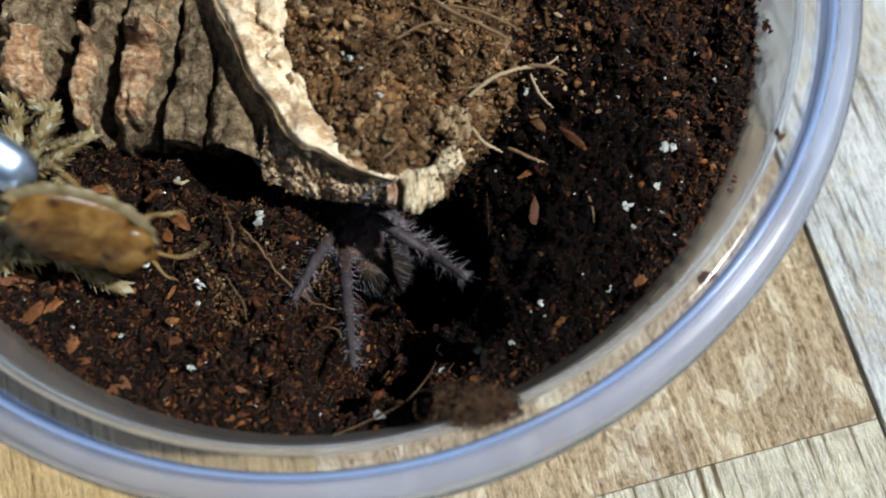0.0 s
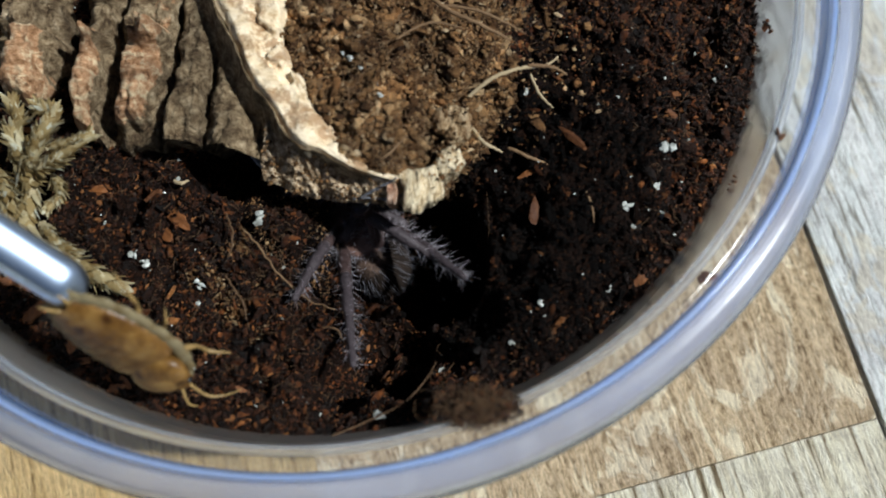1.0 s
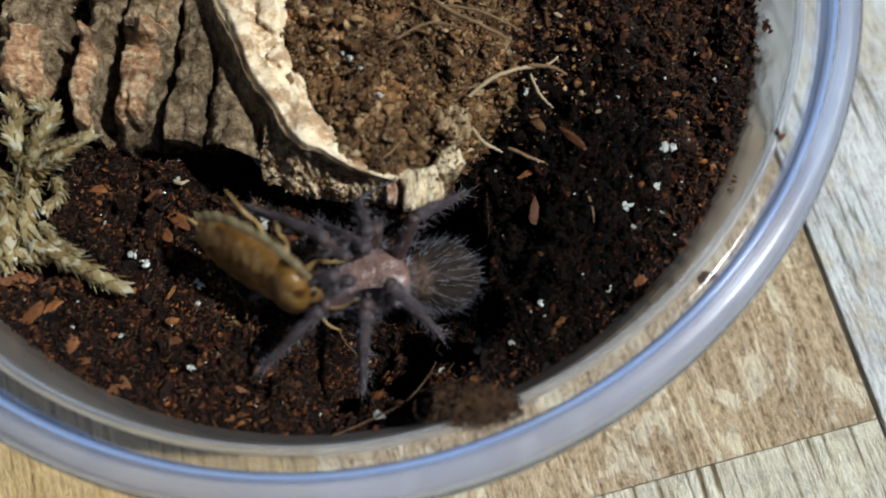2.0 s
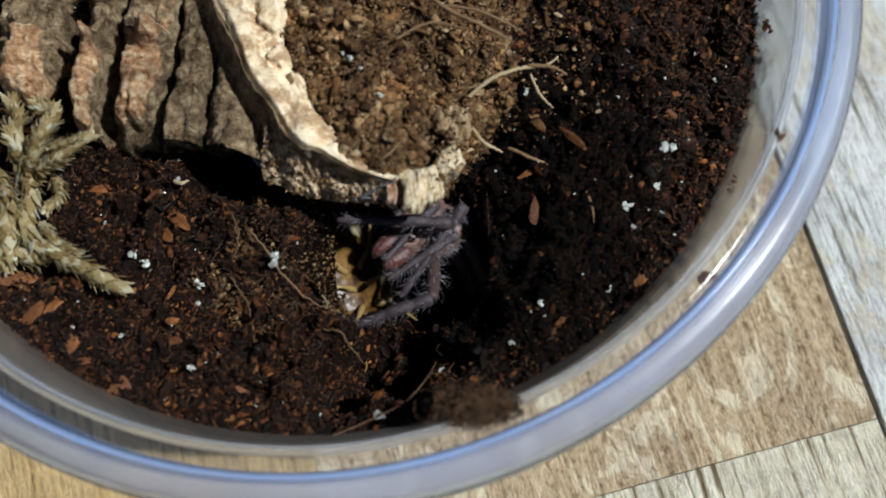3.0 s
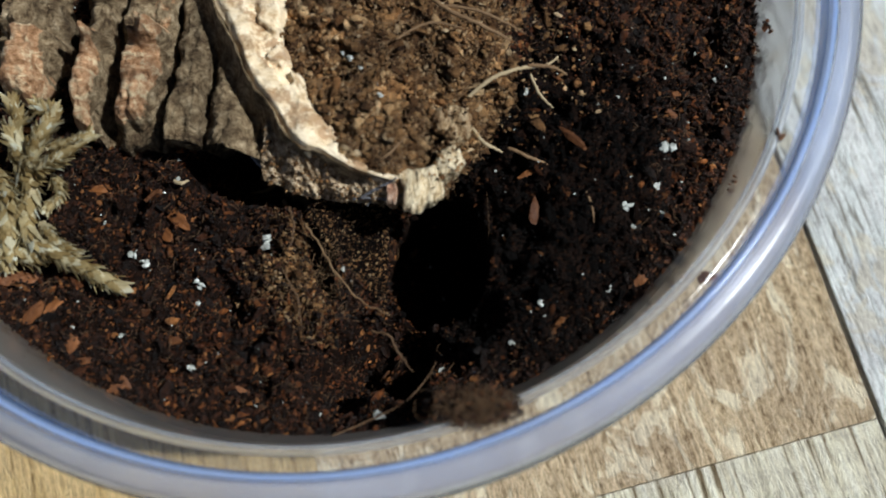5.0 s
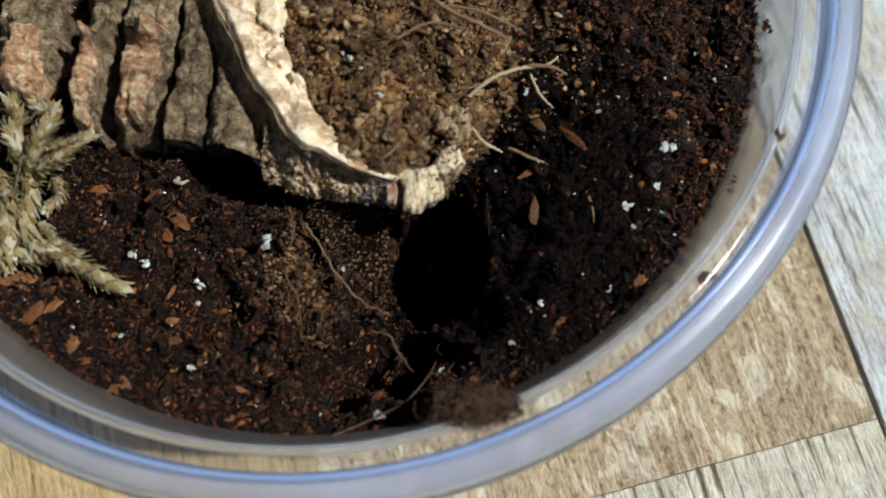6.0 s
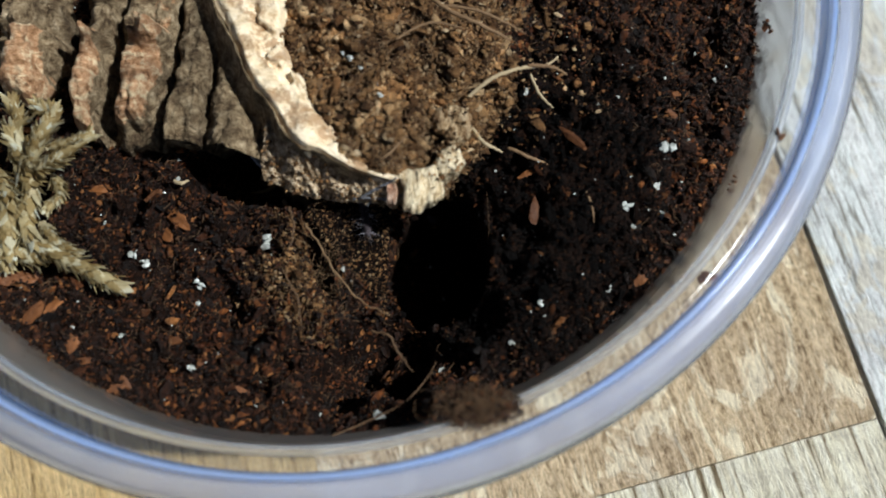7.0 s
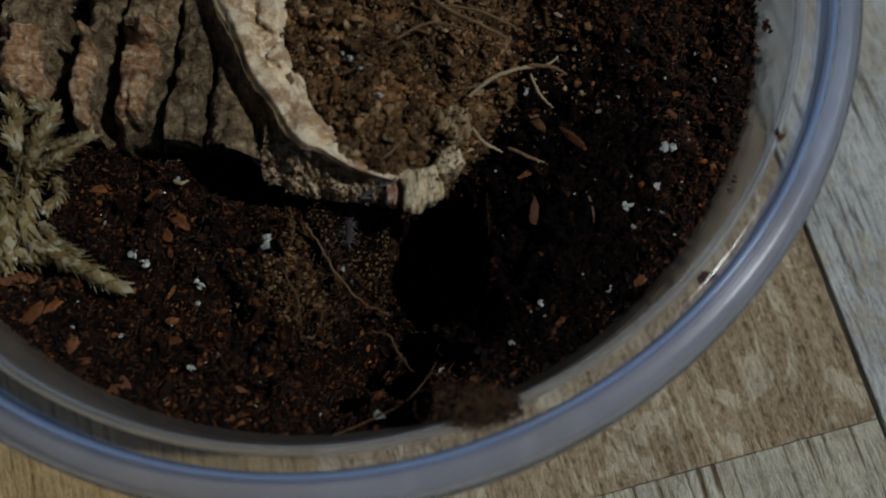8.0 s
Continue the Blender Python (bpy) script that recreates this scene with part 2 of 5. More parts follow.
M_BROWN = wood_material("brown_plank", (0.22, 0.145, 0.08), (0.52, 0.385, 0.235), (0.77, 0.62, 0.43), (0.97, 0.88, 0.68), 0.6, 0.42)
M_PALE = wood_material("pale_plank", (0.20, 0.15, 0.085), (0.74, 0.68, 0.51), (0.92, 0.89, 0.76), (0.86, 0.82, 0.66), 0.0, 0.415)
M_GREY = wood_material("grey_plank", (0.28, 0.27, 0.23), (0.76, 0.81, 0.82), (0.93, 0.96, 0.97), (0.80, 0.75, 0.62), 0.0, 0.41)
M_GOLD = wood_material("golden_plank", (0.24, 0.15, 0.055), (0.52, 0.36, 0.16), (0.70, 0.52, 0.27), (0.62, 0.46, 0.24), 0.2, 0.39)


def plain_material(name, col, rough=0.5, metal=0.0, spec=0.5, vary=0.35, scale=900, bump=0.3):
    m = Nodes(name, rough, spec)
    m.bsdf.inputs["Metallic"].default_value = metal
    m.colour(m.mix(vary, col, m.ramp(m.noise(scale, 4), [(0.3, tuple(c * 0.4 for c in col)), (0.7, tuple(min(1, c * 1.5) for c in col))])))
    m.bump(m.noise(scale * 2, 3), bump, 0.0003)
    return m.mat


def abdomen_material():
    """Tan skin in front, a blackish velvet patch behind."""
    m = Nodes("abdomen_skin", 0.8, 0.15)
    sep = m.node("ShaderNodeSeparateXYZ")
    m.link(m.coord, sep.inputs[0])
    wob = m.node("ShaderNodeMath")
    wob.operation = "MULTIPLY_ADD"
    m.link(m.noise(700, 4), wob.inputs[0])
    wob.inputs[1].default_value = 0.003
    m.link(sep.outputs["X"], wob.inputs[2])
    zone = m.node("ShaderNodeMapRange")
    for k, v in (("From Min", -0.0005), ("From Max", 0.0018)):
        zone.inputs[k].default_value = v
    m.link(wob.outputs[0], zone.inputs[0])
    streak = m.noise(1500, 4, 0.7, m.mapped((0.2, 1.0, 1.0)))
    dark = m.ramp(streak, [(0.35, (0.006, 0.004, 0.003)), (0.65, (0.032, 0.022, 0.017))])
    tan = m.ramp(streak, [(0.35, (0.10, 0.062, 0.045)), (0.65, (0.27, 0.18, 0.14))])
    m.colour(m.mix(zone.outputs[0], dark, tan))
    m.bump(streak, 0.7, 0.0004)
    return m.mat


M_STEEL = plain_material("brushed_steel", (0.58, 0.73, 0.97), 0.34, 1.0, 0.5, 0.1, 300, 0.05)
M_CARAPACE = plain_material("carapace_skin", (0.14, 0.080, 0.064), 0.36, 0.0, 0.5, 1.0, 650, 0.7)
M_LEG = plain_material("leg_skin", (0.046, 0.036, 0.040), 0.55, 0.0, 0.35, 0.5, 1500, 0.5)
M_FEMUR = plain_material("thigh_skin", (0.056, 0.035, 0.033), 0.5, 0.0, 0.35, 0.5, 1200, 0.5)
M_ABDOMEN = abdomen_material()
M_HAIR = plain_material("spider_hair", (0.27, 0.245, 0.27), 0.5, 0.0, 0.4, 0.4)
M_RUMP = plain_material("rump_hair", (0.18, 0.18, 0.21), 0.45, 0.0, 0.45, 0.5)
M_JAW = plain_material("jaw_skin", (0.095, 0.034, 0.027), 0.35, 0.0, 0.5, 0.5, 1200, 0.5)
M_FANG = plain_material("fang", (0.30, 0.05, 0.03), 0.25, 0.0, 0.6, 0.4)
M_EYE = plain_material("spider_eye", (0.01, 0.01, 0.012), 0.1, 0.0, 0.8, 0.1)
def roach_material(name, lo, mid, hi):
    """Amber shell, mottled, with scattered dark spots."""
    m = Nodes(name, 0.34, 0.5)
    col = m.ramp(m.noise(380, 5, 0.65), [(0.34, lo), (0.50, mid), (0.66, hi)])
    spot = m.ramp(m.voronoi(360), [(0.15, (0.22, 0.13, 0.08)), (0.26, (1, 1, 1))])
    col = m.mix(0.85, col, spot, "MULTIPLY")
    m.colour(col)
    m.bump(m.noise(900, 4), 0.4, 0.0003)
    trans = m.node("ShaderNodeBsdfTranslucent")
    m.link(col, trans.inputs["Color"])
    mix = m.node("ShaderNodeMixShader")
    mix.inputs[0].default_value = 0.22
    m.link(m.bsdf.outputs[0], mix.inputs[1])
    m.link(trans.outputs[0], mix.inputs[2])
    m.link(mix.outputs[0], m.tree.nodes["Material Output"].inputs["Surface"])
    return m.mat


def flange_material():
    """Thin horny margin that light shines through."""
    m = Nodes("roach_margin", 0.4, 0.4)
    col = m.ramp(m.noise(500, 4), [(0.35, (0.24, 0.17, 0.075)), (0.65, (0.44, 0.37, 0.22))])
    m.colour(col)
    trans = m.node("ShaderNodeBsdfTranslucent")
    m.link(col, trans.inputs["Color"])
    mix = m.node("ShaderNodeMixShader")
    mix.inputs[0].default_value = 0.5
    m.link(m.bsdf.outputs[0], mix.inputs[1])
    m.link(trans.outputs[0], mix.inputs[2])
    m.link(mix.outputs[0], m.tree.nodes["Material Output"].inputs["Surface"])
    return m.mat


M_ROACH = roach_material("roach_shell", (0.085, 0.036, 0.008), (0.19, 0.090, 0.020), (0.34, 0.19, 0.055))
M_BELLY = roach_material("roach_belly", (0.05, 0.022, 0.004), (0.12, 0.058, 0.012), (0.25, 0.14, 0.04))
M_WING = roach_material("roach_plate", (0.09, 0.040, 0.009), (0.21, 0.105, 0.025), (0.36, 0.21, 0.065))
M_MARGIN = flange_material()
M_ROACH_LEG = plain_material("roach_leg", (0.27, 0.175, 0.065), 0.4, 0.0, 0.4, 0.3)


# ---------------------------------------------------------------- mesh helpers
def link_mesh(name, verts, faces, material, parent=None, label="", smooth=True):
    """One mesh object from vertices in millimetres."""
    me = bpy.data.meshes.new(name)
    me.from_pydata((np.asarray(verts, float) * MM).tolist(), [], [tuple(int(i) for i in f) for f in faces])
    me.materials.append(material)
    me.polygons.foreach_set("use_smooth", [smooth] * len(me.polygons))
    me.update()
    ob = new(name, me)
    ob.parent = parent
    if label:
        ob["label"] = label
    return ob


def part(name, bm, material, parent, label="", smooth=True):
    me = bpy.data.meshes.new(name)
    bm.to_mesh(me)
    bm.free()
    me.transform(Matrix.Scale(MM, 4))
    me.materials.append(material)
    me.polygons.foreach_set("use_smooth", [smooth] * len(me.polygons))
    ob = new(name, me)
    ob.parent = parent
    if label:
        ob["label"] = label
    return ob


def hash01(i, j, k=0):
    h = np.sin(i * 127.1 + j * 311.7 + k * 74.7) * 43758.5453
    return h - np.floor(h)


def vnoise(x, y, seed=0):
    """Smooth value noise in 0..1 at arrays of places."""
    xi, yi = np.floor(x), np.floor(y)
    fx, fy = x - xi, y - yi
    fx, fy = fx * fx * (3 - 2 * fx), fy * fy * (3 - 2 * fy)
    a, b = hash01(xi, yi, seed), hash01(xi + 1, yi, seed)
    c, d = hash01(xi, yi + 1, seed), hash01(xi + 1, yi + 1, seed)
    return (a * (1 - fx) + b * fx) * (1 - fy) + (c * (1 - fx) + d * fx) * fy


def fbm(x, y, seed=0, octaves=4, gain=0.5):
    out, amp, tot = 0.0, 1.0, 0.0
    for o in range(octaves):
        out = out + amp * vnoise(x * 2 ** o + 17.3 * o, y * 2 ** o - 9.1 * o, seed + o)
        tot += amp
        amp *= gain
    return out / tot


def smooth(a, b, x):
    t = np.clip((x - a) / (b - a), 0, 1)
    return t * t * (3 - 2 * t)


def along(points, t):
    """Places along a smooth line through points, at t in 0..1 (arrays welcome)."""
    p = np.array(points, float)
    d = np.concatenate([[0], np.cumsum(np.linalg.norm(np.diff(p, axis=0), axis=1))])
    d /= d[-1]
    t = np.atleast_1d(np.asarray(t, float))
    k = np.clip(np.searchsorted(d, t, side="right") - 1, 0, len(p) - 2)
    u = ((t - d[k]) / (d[k + 1] - d[k]))[:, None]
    p0, p1, p2, p3 = p[np.maximum(k - 1, 0)], p[k], p[k + 1], p[np.minimum(k + 2, len(p) - 1)]
    return 0.5 * (2 * p1 + (p2 - p0) * u + (2 * p0 - 5 * p1 + 4 * p2 - p3) * u ** 2 + (3 * p1 - p0 - 3 * p2 + p3) * u ** 3)


def near_line(x, y, points):
    """Distance of places from a polyline, seen from above."""
    best = np.full(np.shape(x), 1e9)
    for (ax, ay, _), (bx, by, _) in zip(points[:-1], points[1:]):
        dx, dy = bx - ax, by - ay
        u = np.clip(((x - ax) * dx + (y - ay) * dy) / (dx * dx + dy * dy), 0, 1)
        best = np.minimum(best, np.hypot(x - ax - u * dx, y - ay - u * dy))
    return best


def grid_faces(n, m):
    i, j = np.meshgrid(np.arange(n - 1), np.arange(m - 1), indexing="ij")
    a = i * m + j
    return np.stack([a, a + m, a + m + 1, a + 1], -1).reshape(-1, 4)


def tube(points, radii, sides=6, steps=14, wobble=0.0, seed=0):
    """Vertices and faces of a bent tube with rounded-off ends."""
    rnd = np.random.RandomState(seed)
    t = np.linspace(0, 1, steps)
    c = along(points, t)
    if wobble:
        c = c + rnd.normal(0, wobble, c.shape)
    r = np.interp(t, np.linspace(0, 1, len(radii)), radii)
    tan = np.gradient(c, axis=0)
    tan /= np.linalg.norm(tan, axis=1)[:, None] + 1e-9
    up = np.array([0.13, 0.21, 0.97])
    s = np.cross(tan, up)
    s /= np.linalg.norm(s, axis=1)[:, None] + 1e-9
    n = np.cross(s, tan)
    ang = np.linspace(0, 2 * np.pi, sides, endpoint=False)
    v = c[:, None] + r[:, None, None] * (np.cos(ang)[None, :, None] * s[:, None] + np.sin(ang)[None, :, None] * n[:, None])
    v = v.reshape(-1, 3)
    f = []
    for i in range(steps - 1):
        for j in range(sides):
            k = (j + 1) % sides
            f.append((i * sides + j, i * sides + k, (i + 1) * sides + k, (i + 1) * sides + j))
    f.append(tuple(range(sides - 1, -1, -1)))
    f.append(tuple((steps - 1) * sides + j for j in range(sides)))
    return v, f


def joined(pieces):
    verts, faces, base = [], [], 0
    for v, f in pieces:
        verts.append(np.asarray(v, float))
        faces += [tuple(i + base for i in q) for q in f]
        base += len(v)
    return np.concatenate(verts), faces


_b = bmesh.new()
bmesh.ops.create_icosphere(_b, subdivisions=1, radius=1)
_b.verts.index_update()
ICO_V = np.array([v.co[:] for v in _b.verts])
ICO_F = np.array([[v.index for v in f.verts] for f in _b.faces])
_b.free()


def crumbs(places, sizes, seed, flat=0.75, long=1.6):
    """Many small rough lumps in one set of vertices and faces."""
    rnd = np.random.RandomState(seed)
    n = len(places)
    shapes = ICO_V[None] * rnd.uniform(0.4, 1.5, (24, len(ICO_V), 1))
    v = shapes[rnd.randint(0, 24, n)] * rnd.uniform(0.6, 1.2, (n, 1, 3)) * np.array([long, 1.0, flat])
    a, b = rnd.uniform(0, 2 * np.pi, n), rnd.normal(0, 0.5, n)
    ca, sa, cb, sb = np.cos(a), np.sin(a), np.cos(b), np.sin(b)
    x = v[..., 0] * cb[:, None] + v[..., 2] * sb[:, None]
    z = -v[..., 0] * sb[:, None] + v[..., 2] * cb[:, None]
    y = v[..., 1]
    v = np.stack([x * ca[:, None] - y * sa[:, None], x * sa[:, None] + y * ca[:, None], z], -1)
    v = v * np.asarray(sizes)[:, None, None] + np.asarray(places)[:, None]
    f = (ICO_F[None] + (np.arange(n) * len(ICO_V))[:, None, None]).reshape(-1, 3)
    return v.reshape(-1, 3), f


def ellipsoid(rx, ry, rz, seg=20, rings=12, fn=None):
    """A closed round form, reshaped by fn(unit direction) -> factor."""
    v, f = [], []
    for i in range(rings + 1):
        th = math.pi * i / rings
        for j in range(seg):
            ph = 2 * math.pi * j / seg
            d = (math.cos(th), math.sin(th) * math.cos(ph), math.sin(th) * math.sin(ph))
            k = fn(d) if fn else 1.0
            v.append((rx * d[0] * k, ry * d[1] * k, rz * d[2] * k))
    for i in range(rings):
        for j in range(seg):
            k = (j + 1) % seg
            f.append((i * seg + j, (i + 1) * seg + j, (i + 1) * seg + k, i * seg + k))
    return np.array(v), f


def hairs(roots, dirs, length, rad, seed, spread=0.35):
    """Thin three-sided spikes, bent a little."""
    rnd = np.random.RandomState(seed)
    V, F = [], []
    for p, d in zip(roots, dirs):
        d = np.array(d, float) + rnd.normal(0, spread, 3)
        d /= np.linalg.norm(d)
        L = length * rnd.uniform(0.5, 1.3)
        s = np.cross(d, (0.3, 0.5, 0.8))
        s /= np.linalg.norm(s) + 1e-9
        n = np.cross(d, s)
        b = len(V)
        for k in range(3):
            a = 2.094 * k
            V.append(np.array(p) + rad * (math.cos(a) * s + math.sin(a) * n))
        V.append(np.array(p) + L * d)
        F += [(b, b + 1, b + 3), (b + 1, b + 2, b + 3), (b + 2, b, b + 3)]
    return np.array(V), F


# ---------------------------------------------------------------- floor of planks
FLOOR = 12.0                          # the floor's height; the tub's rim is at 46
TURN = 15.0                           # the planks' run against the y axis, degrees
SEAM, WIDE, END = 52.2, 67.0, -59.9   # the open joint, a strip's width, the end of the brown block


def plank(x0, x1, y0, y1, material, parent):
    """A block of the plank floor (x across, y along), its top at z 0, with eased edges."""
    e, th = 0.07, 7.0
    v = [(x0, y0, -th), (x1, y0, -th), (x1, y1, -th), (x0, y1, -th),
         (x0, y0, -e), (x1, y0, -e), (x1, y1, -e), (x0, y1, -e),
         (x0 + e, y0 + e, 0), (x1 - e, y0 + e, 0), (x1 - e, y1 - e, 0), (x0 + e, y1 - e, 0)]
    f = [(3, 2, 1, 0), (8, 9, 10, 11)]
    for a in (0, 4):
        for k in range(4):
            f.append((a + k, a + (k + 1) % 4, a + 4 + (k + 1) % 4, a + 4 + k))
    c = np.array([(x0 + x1) / 2, (y0 + y1) / 2, 0])
    ob = link_mesh("plank", np.array(v) - c, f, material, parent, smooth=False)
    ob.location = c * MM
    return ob


def build_floor():
    R = 700.0
    floor = link_mesh("floor", [(-R, -R, -14), (R, -R, -14), (R, R, -14), (-R, R, -14), (-R, -R, -7), (R, -R, -7), (R, R, -7), (-R, R, -7)],
                      [(3, 2, 1, 0), (4, 5, 6, 7), (0, 1, 5, 4), (1, 2, 6, 5), (2, 3, 7, 6), (3, 0, 4, 7)], M_GOLD, smooth=False)
    floor.rotation_euler = (0, 0, radians(TURN))
    floor.location = (0, 0, FLOOR * MM)
    tagged(floor, "laminate floor of brown, golden and pale wood strips", "floor", kind="structure")
    rnd = random.Random(4)
    kinds = [M_BROWN, M_PALE, M_GOLD, M_GREY]
    for i in range(-9, 10):
        x0 = SEAM + (i - 1) * WIDE + (0.36 if i % 3 == 1 else 0.03)
        x1 = SEAM + i * WIDE - (0.36 if i % 3 == 0 else 0.03)
        y, k = -640 + rnd.uniform(0, 80), rnd.randrange(4)
        cuts = [y]
        while cuts[-1] < 640:
            cuts.append(cuts[-1] + rnd.uniform(230, 330))
        order = [kinds[(k + n * 3 + rnd.randrange(2)) % 4] for n in range(len(cuts))]
        if i == 0:
            cuts, order = [-600, -330, END, 210, 470, 720], [M_GOLD, M_PALE, M_BROWN, M_GREY, M_GOLD]
        elif i == 1:
            cuts, order = [-610, -320, -148, 190, 450, 720], [M_BROWN, M_GOLD, M_GREY, M_BROWN, M_PALE]
        elif i == -1:
            cuts, order = [-620, -290, -140, 150, 420, 720], [M_GREY, M_BROWN, M_GOLD, M_PALE, M_BROWN]
        for a, b, mat in zip(cuts[:-1], cuts[1:], order):
            plank(x0, x1, a + 0.04, b - 0.04, mat, floor)


build_floor()


# ---------------------------------------------------------------- cup
def lathe(profile, seg=160):
    p = np.array(profile, float)
    a = np.linspace(0, 2 * np.pi, seg, endpoint=False)
    v = np.stack([p[:, 0][:, None] * np.cos(a), p[:, 0][:, None] * np.sin(a), np.repeat(p[:, 1][:, None], seg, 1)], -1).reshape(-1, 3)
    f = []
    for i in range(len(p) - 1):
        for j in range(seg):
            k = (j + 1) % seg
            f.append((i * seg + j, i * seg + k, (i + 1) * seg + k, (i + 1) * seg + j))
    return v, f


def wall_r(z):
    """Inner radius of the cup at height z."""
    return np.interp(z, [FLOOR, 33.9, 41.5], [44.6, 49.0, 50.9])


def build_cup():
    cup = tagged(new("plastic_cup"), "clear cloudy plastic tub with a rolled rim, half full of soil", "plastic tub")
    v, f = lathe([(0.01, 13.4), (41, 13.4), (43.2, 13.0), (44.7, 14.0), (49.0, 33.9), (50.9, 41.5), (51.5, 42.6),
                  (52.2, 42.6), (51.6, 41.3), (49.7, 33.9), (45.4, 13.6), (44.2, 12.02), (42.5, 12.02), (41, 12.6), (0.01, 12.6)])
    link_mesh("wall", v, f, M_WALL, cup)
    v, f = lathe([(51.45, 42.62), (51.6, 43.1), (52.0, 43.25), (53.0, 43.1), (53.75, 43.1), (53.75, 42.64), (52.2, 42.62), (51.45, 42.62)])
    link_mesh("ledge", v, f, M_LEDGE, cup, "clear plastic ledge inside the rim")
    v, f = lathe([(53.77, 42.7), (53.8, 44.0), (53.95, 45.4), (54.2, 45.9), (54.6, 46.0), (54.8, 45.6), (54.7, 45.0), (54.5, 43.2), (54.2, 42.7), (53.77, 42.7)])
    link_mesh("lip", v, f, M_LIP, cup, "inner lip of the rim, its blue reflection put into the tint")
    v, f = lathe([(54.84, 45.95), (55.2, 46.15), (55.4, 46.2), (55.9, 46.12), (56.8, 45.75), (57.4, 45.0), (57.6, 44.0), (57.7, 41.6),
                  (57.3, 41.6), (57.1, 43.8), (56.7, 44.8), (55.7, 45.5), (55.4, 45.58), (55.2, 45.62), (54.9, 45.45), (54.84, 45.95)])
    link_mesh("rim", v, f, M_RIM, cup, "rolled rim of cloudy plastic")
    v, f = lathe([(51.2, 42.4), (51.3, 42.75), (51.42, 42.9), (51.44, 42.6), (51.36, 42.3), (51.2, 42.4)])
    link_mesh("bead", v, f, M_BEAD, cup, "thin bead round the wall's top, its blue reflection put into the tint")
    for ob in cup.children:              # clear panes of plastic let the daylight in
        ob.visible_shadow = False
    return cup


build_cup()

# ---------------------------------------------------------------- soil
HOLE = (13.1, -29.3, 31.0)
TRENCH = [(-11.2, -19.4, 31.0), (-6.1, -20.3, 31.0), (2.1, -21.4, 30.0), (8.3, -20.0, 28.0), (12.2, -24.8, 28.0)]


def soil_z(x, y):
    """Height of the soil's surface."""
    r = np.hypot(x, y)
    z = 33.0 + 2.2 * (fbm(x / 9, y / 9, 3) - 0.5) + 4.6 * (fbm(x / 2.6, y / 2.6, 11) - 0.5) + 1.5 * (fbm(x / 1.1, y / 1.1, 12, 2) - 0.5)
    z = z + 0.9 * smooth(44, 49, r)
    hx, hy, _ = HOLE
    d = np.hypot((x - hx) * 1.13, (y - hy) / 1.12) + 1.6 * (fbm(x / 4, y / 4, 21) - 0.5)
    z = z + 4.0 * smooth(17.5, 27, x) * smooth(-43, -35, y) * smooth(-12, -19, y) * smooth(47, 39, r)
    z = z - 19 * smooth(7.0, 6.15, d)
    bx, by, _ = (4.3, -28.7, 31.0)
    z = z - 13.0 * np.exp(-(((x - bx) / 5.6) ** 2 + ((y - by) / 7.4) ** 2) ** 4)
    z = z - 9.0 * np.exp(-(((x - 8.2) / 4.6) ** 2 + ((y + 40.0) / 4.6) ** 2) ** 3)
    z = z + (34.3 + 0.8 * (fbm(x / 3, y / 3, 23) - 0.5) - z) * smooth(44.5, 48.3, r)
    z = z - 7.5 * smooth(3.9, 1.8, near_line(x, y, TRENCH))
    for (cx, cy, _), rad, dep in (((3.4, -43.1, 32.0), 3.0, 6.5), ((9.9, -44.2, 32.0), 2.2, 5.0), ((-9.2, -35.2, 33.0), 1.9, 3.0), ((-20.6, -26.2, 33.0), 1.5, 2.4), ((13.0, -37.9, 31.0), 3.6, 4.0), ((17.8, -36.1, 31.0), 2.4, 3.0), ((6.4, -39.3, 32.0), 1.8, 2.5),
                                 ((-19.6, -23.6, 33.0), 1.4, 2.5), ((-0.7, -36.5, 33.0), 1.5, 2.2), ((-15.6, -30.7, 33.0), 1.3, 1.6)):
        z = z - dep * np.exp(-(((x - cx) / rad) ** 2 + ((y - cy) / rad / 1.25) ** 2) ** 2)
    z = z + 1.7 * np.exp(-(near_line(x, y, [(-3.9, -40.3, 34.0), (0.7, -37.9, 34.0), (5.4, -36.8, 34.0)]) / 1.8) ** 2)
    z = np.maximum(z, 14.5) + 0.45 * (fbm(x / 0.8, y / 0.8, 31, 3) - 0.5) * 2
    return z


def shade_tone(x, y):
    """Crumb darkness: damp, plus shade put in to the east and round the burrow."""
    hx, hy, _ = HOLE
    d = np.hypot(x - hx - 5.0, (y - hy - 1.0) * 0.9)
    # one more dark patch below the heap, standing for shade
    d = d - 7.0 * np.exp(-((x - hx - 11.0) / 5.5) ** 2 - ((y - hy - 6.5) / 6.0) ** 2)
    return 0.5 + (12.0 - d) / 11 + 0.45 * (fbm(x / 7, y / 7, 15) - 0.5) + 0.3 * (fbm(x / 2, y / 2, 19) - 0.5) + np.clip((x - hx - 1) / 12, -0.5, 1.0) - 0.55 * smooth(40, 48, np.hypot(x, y))


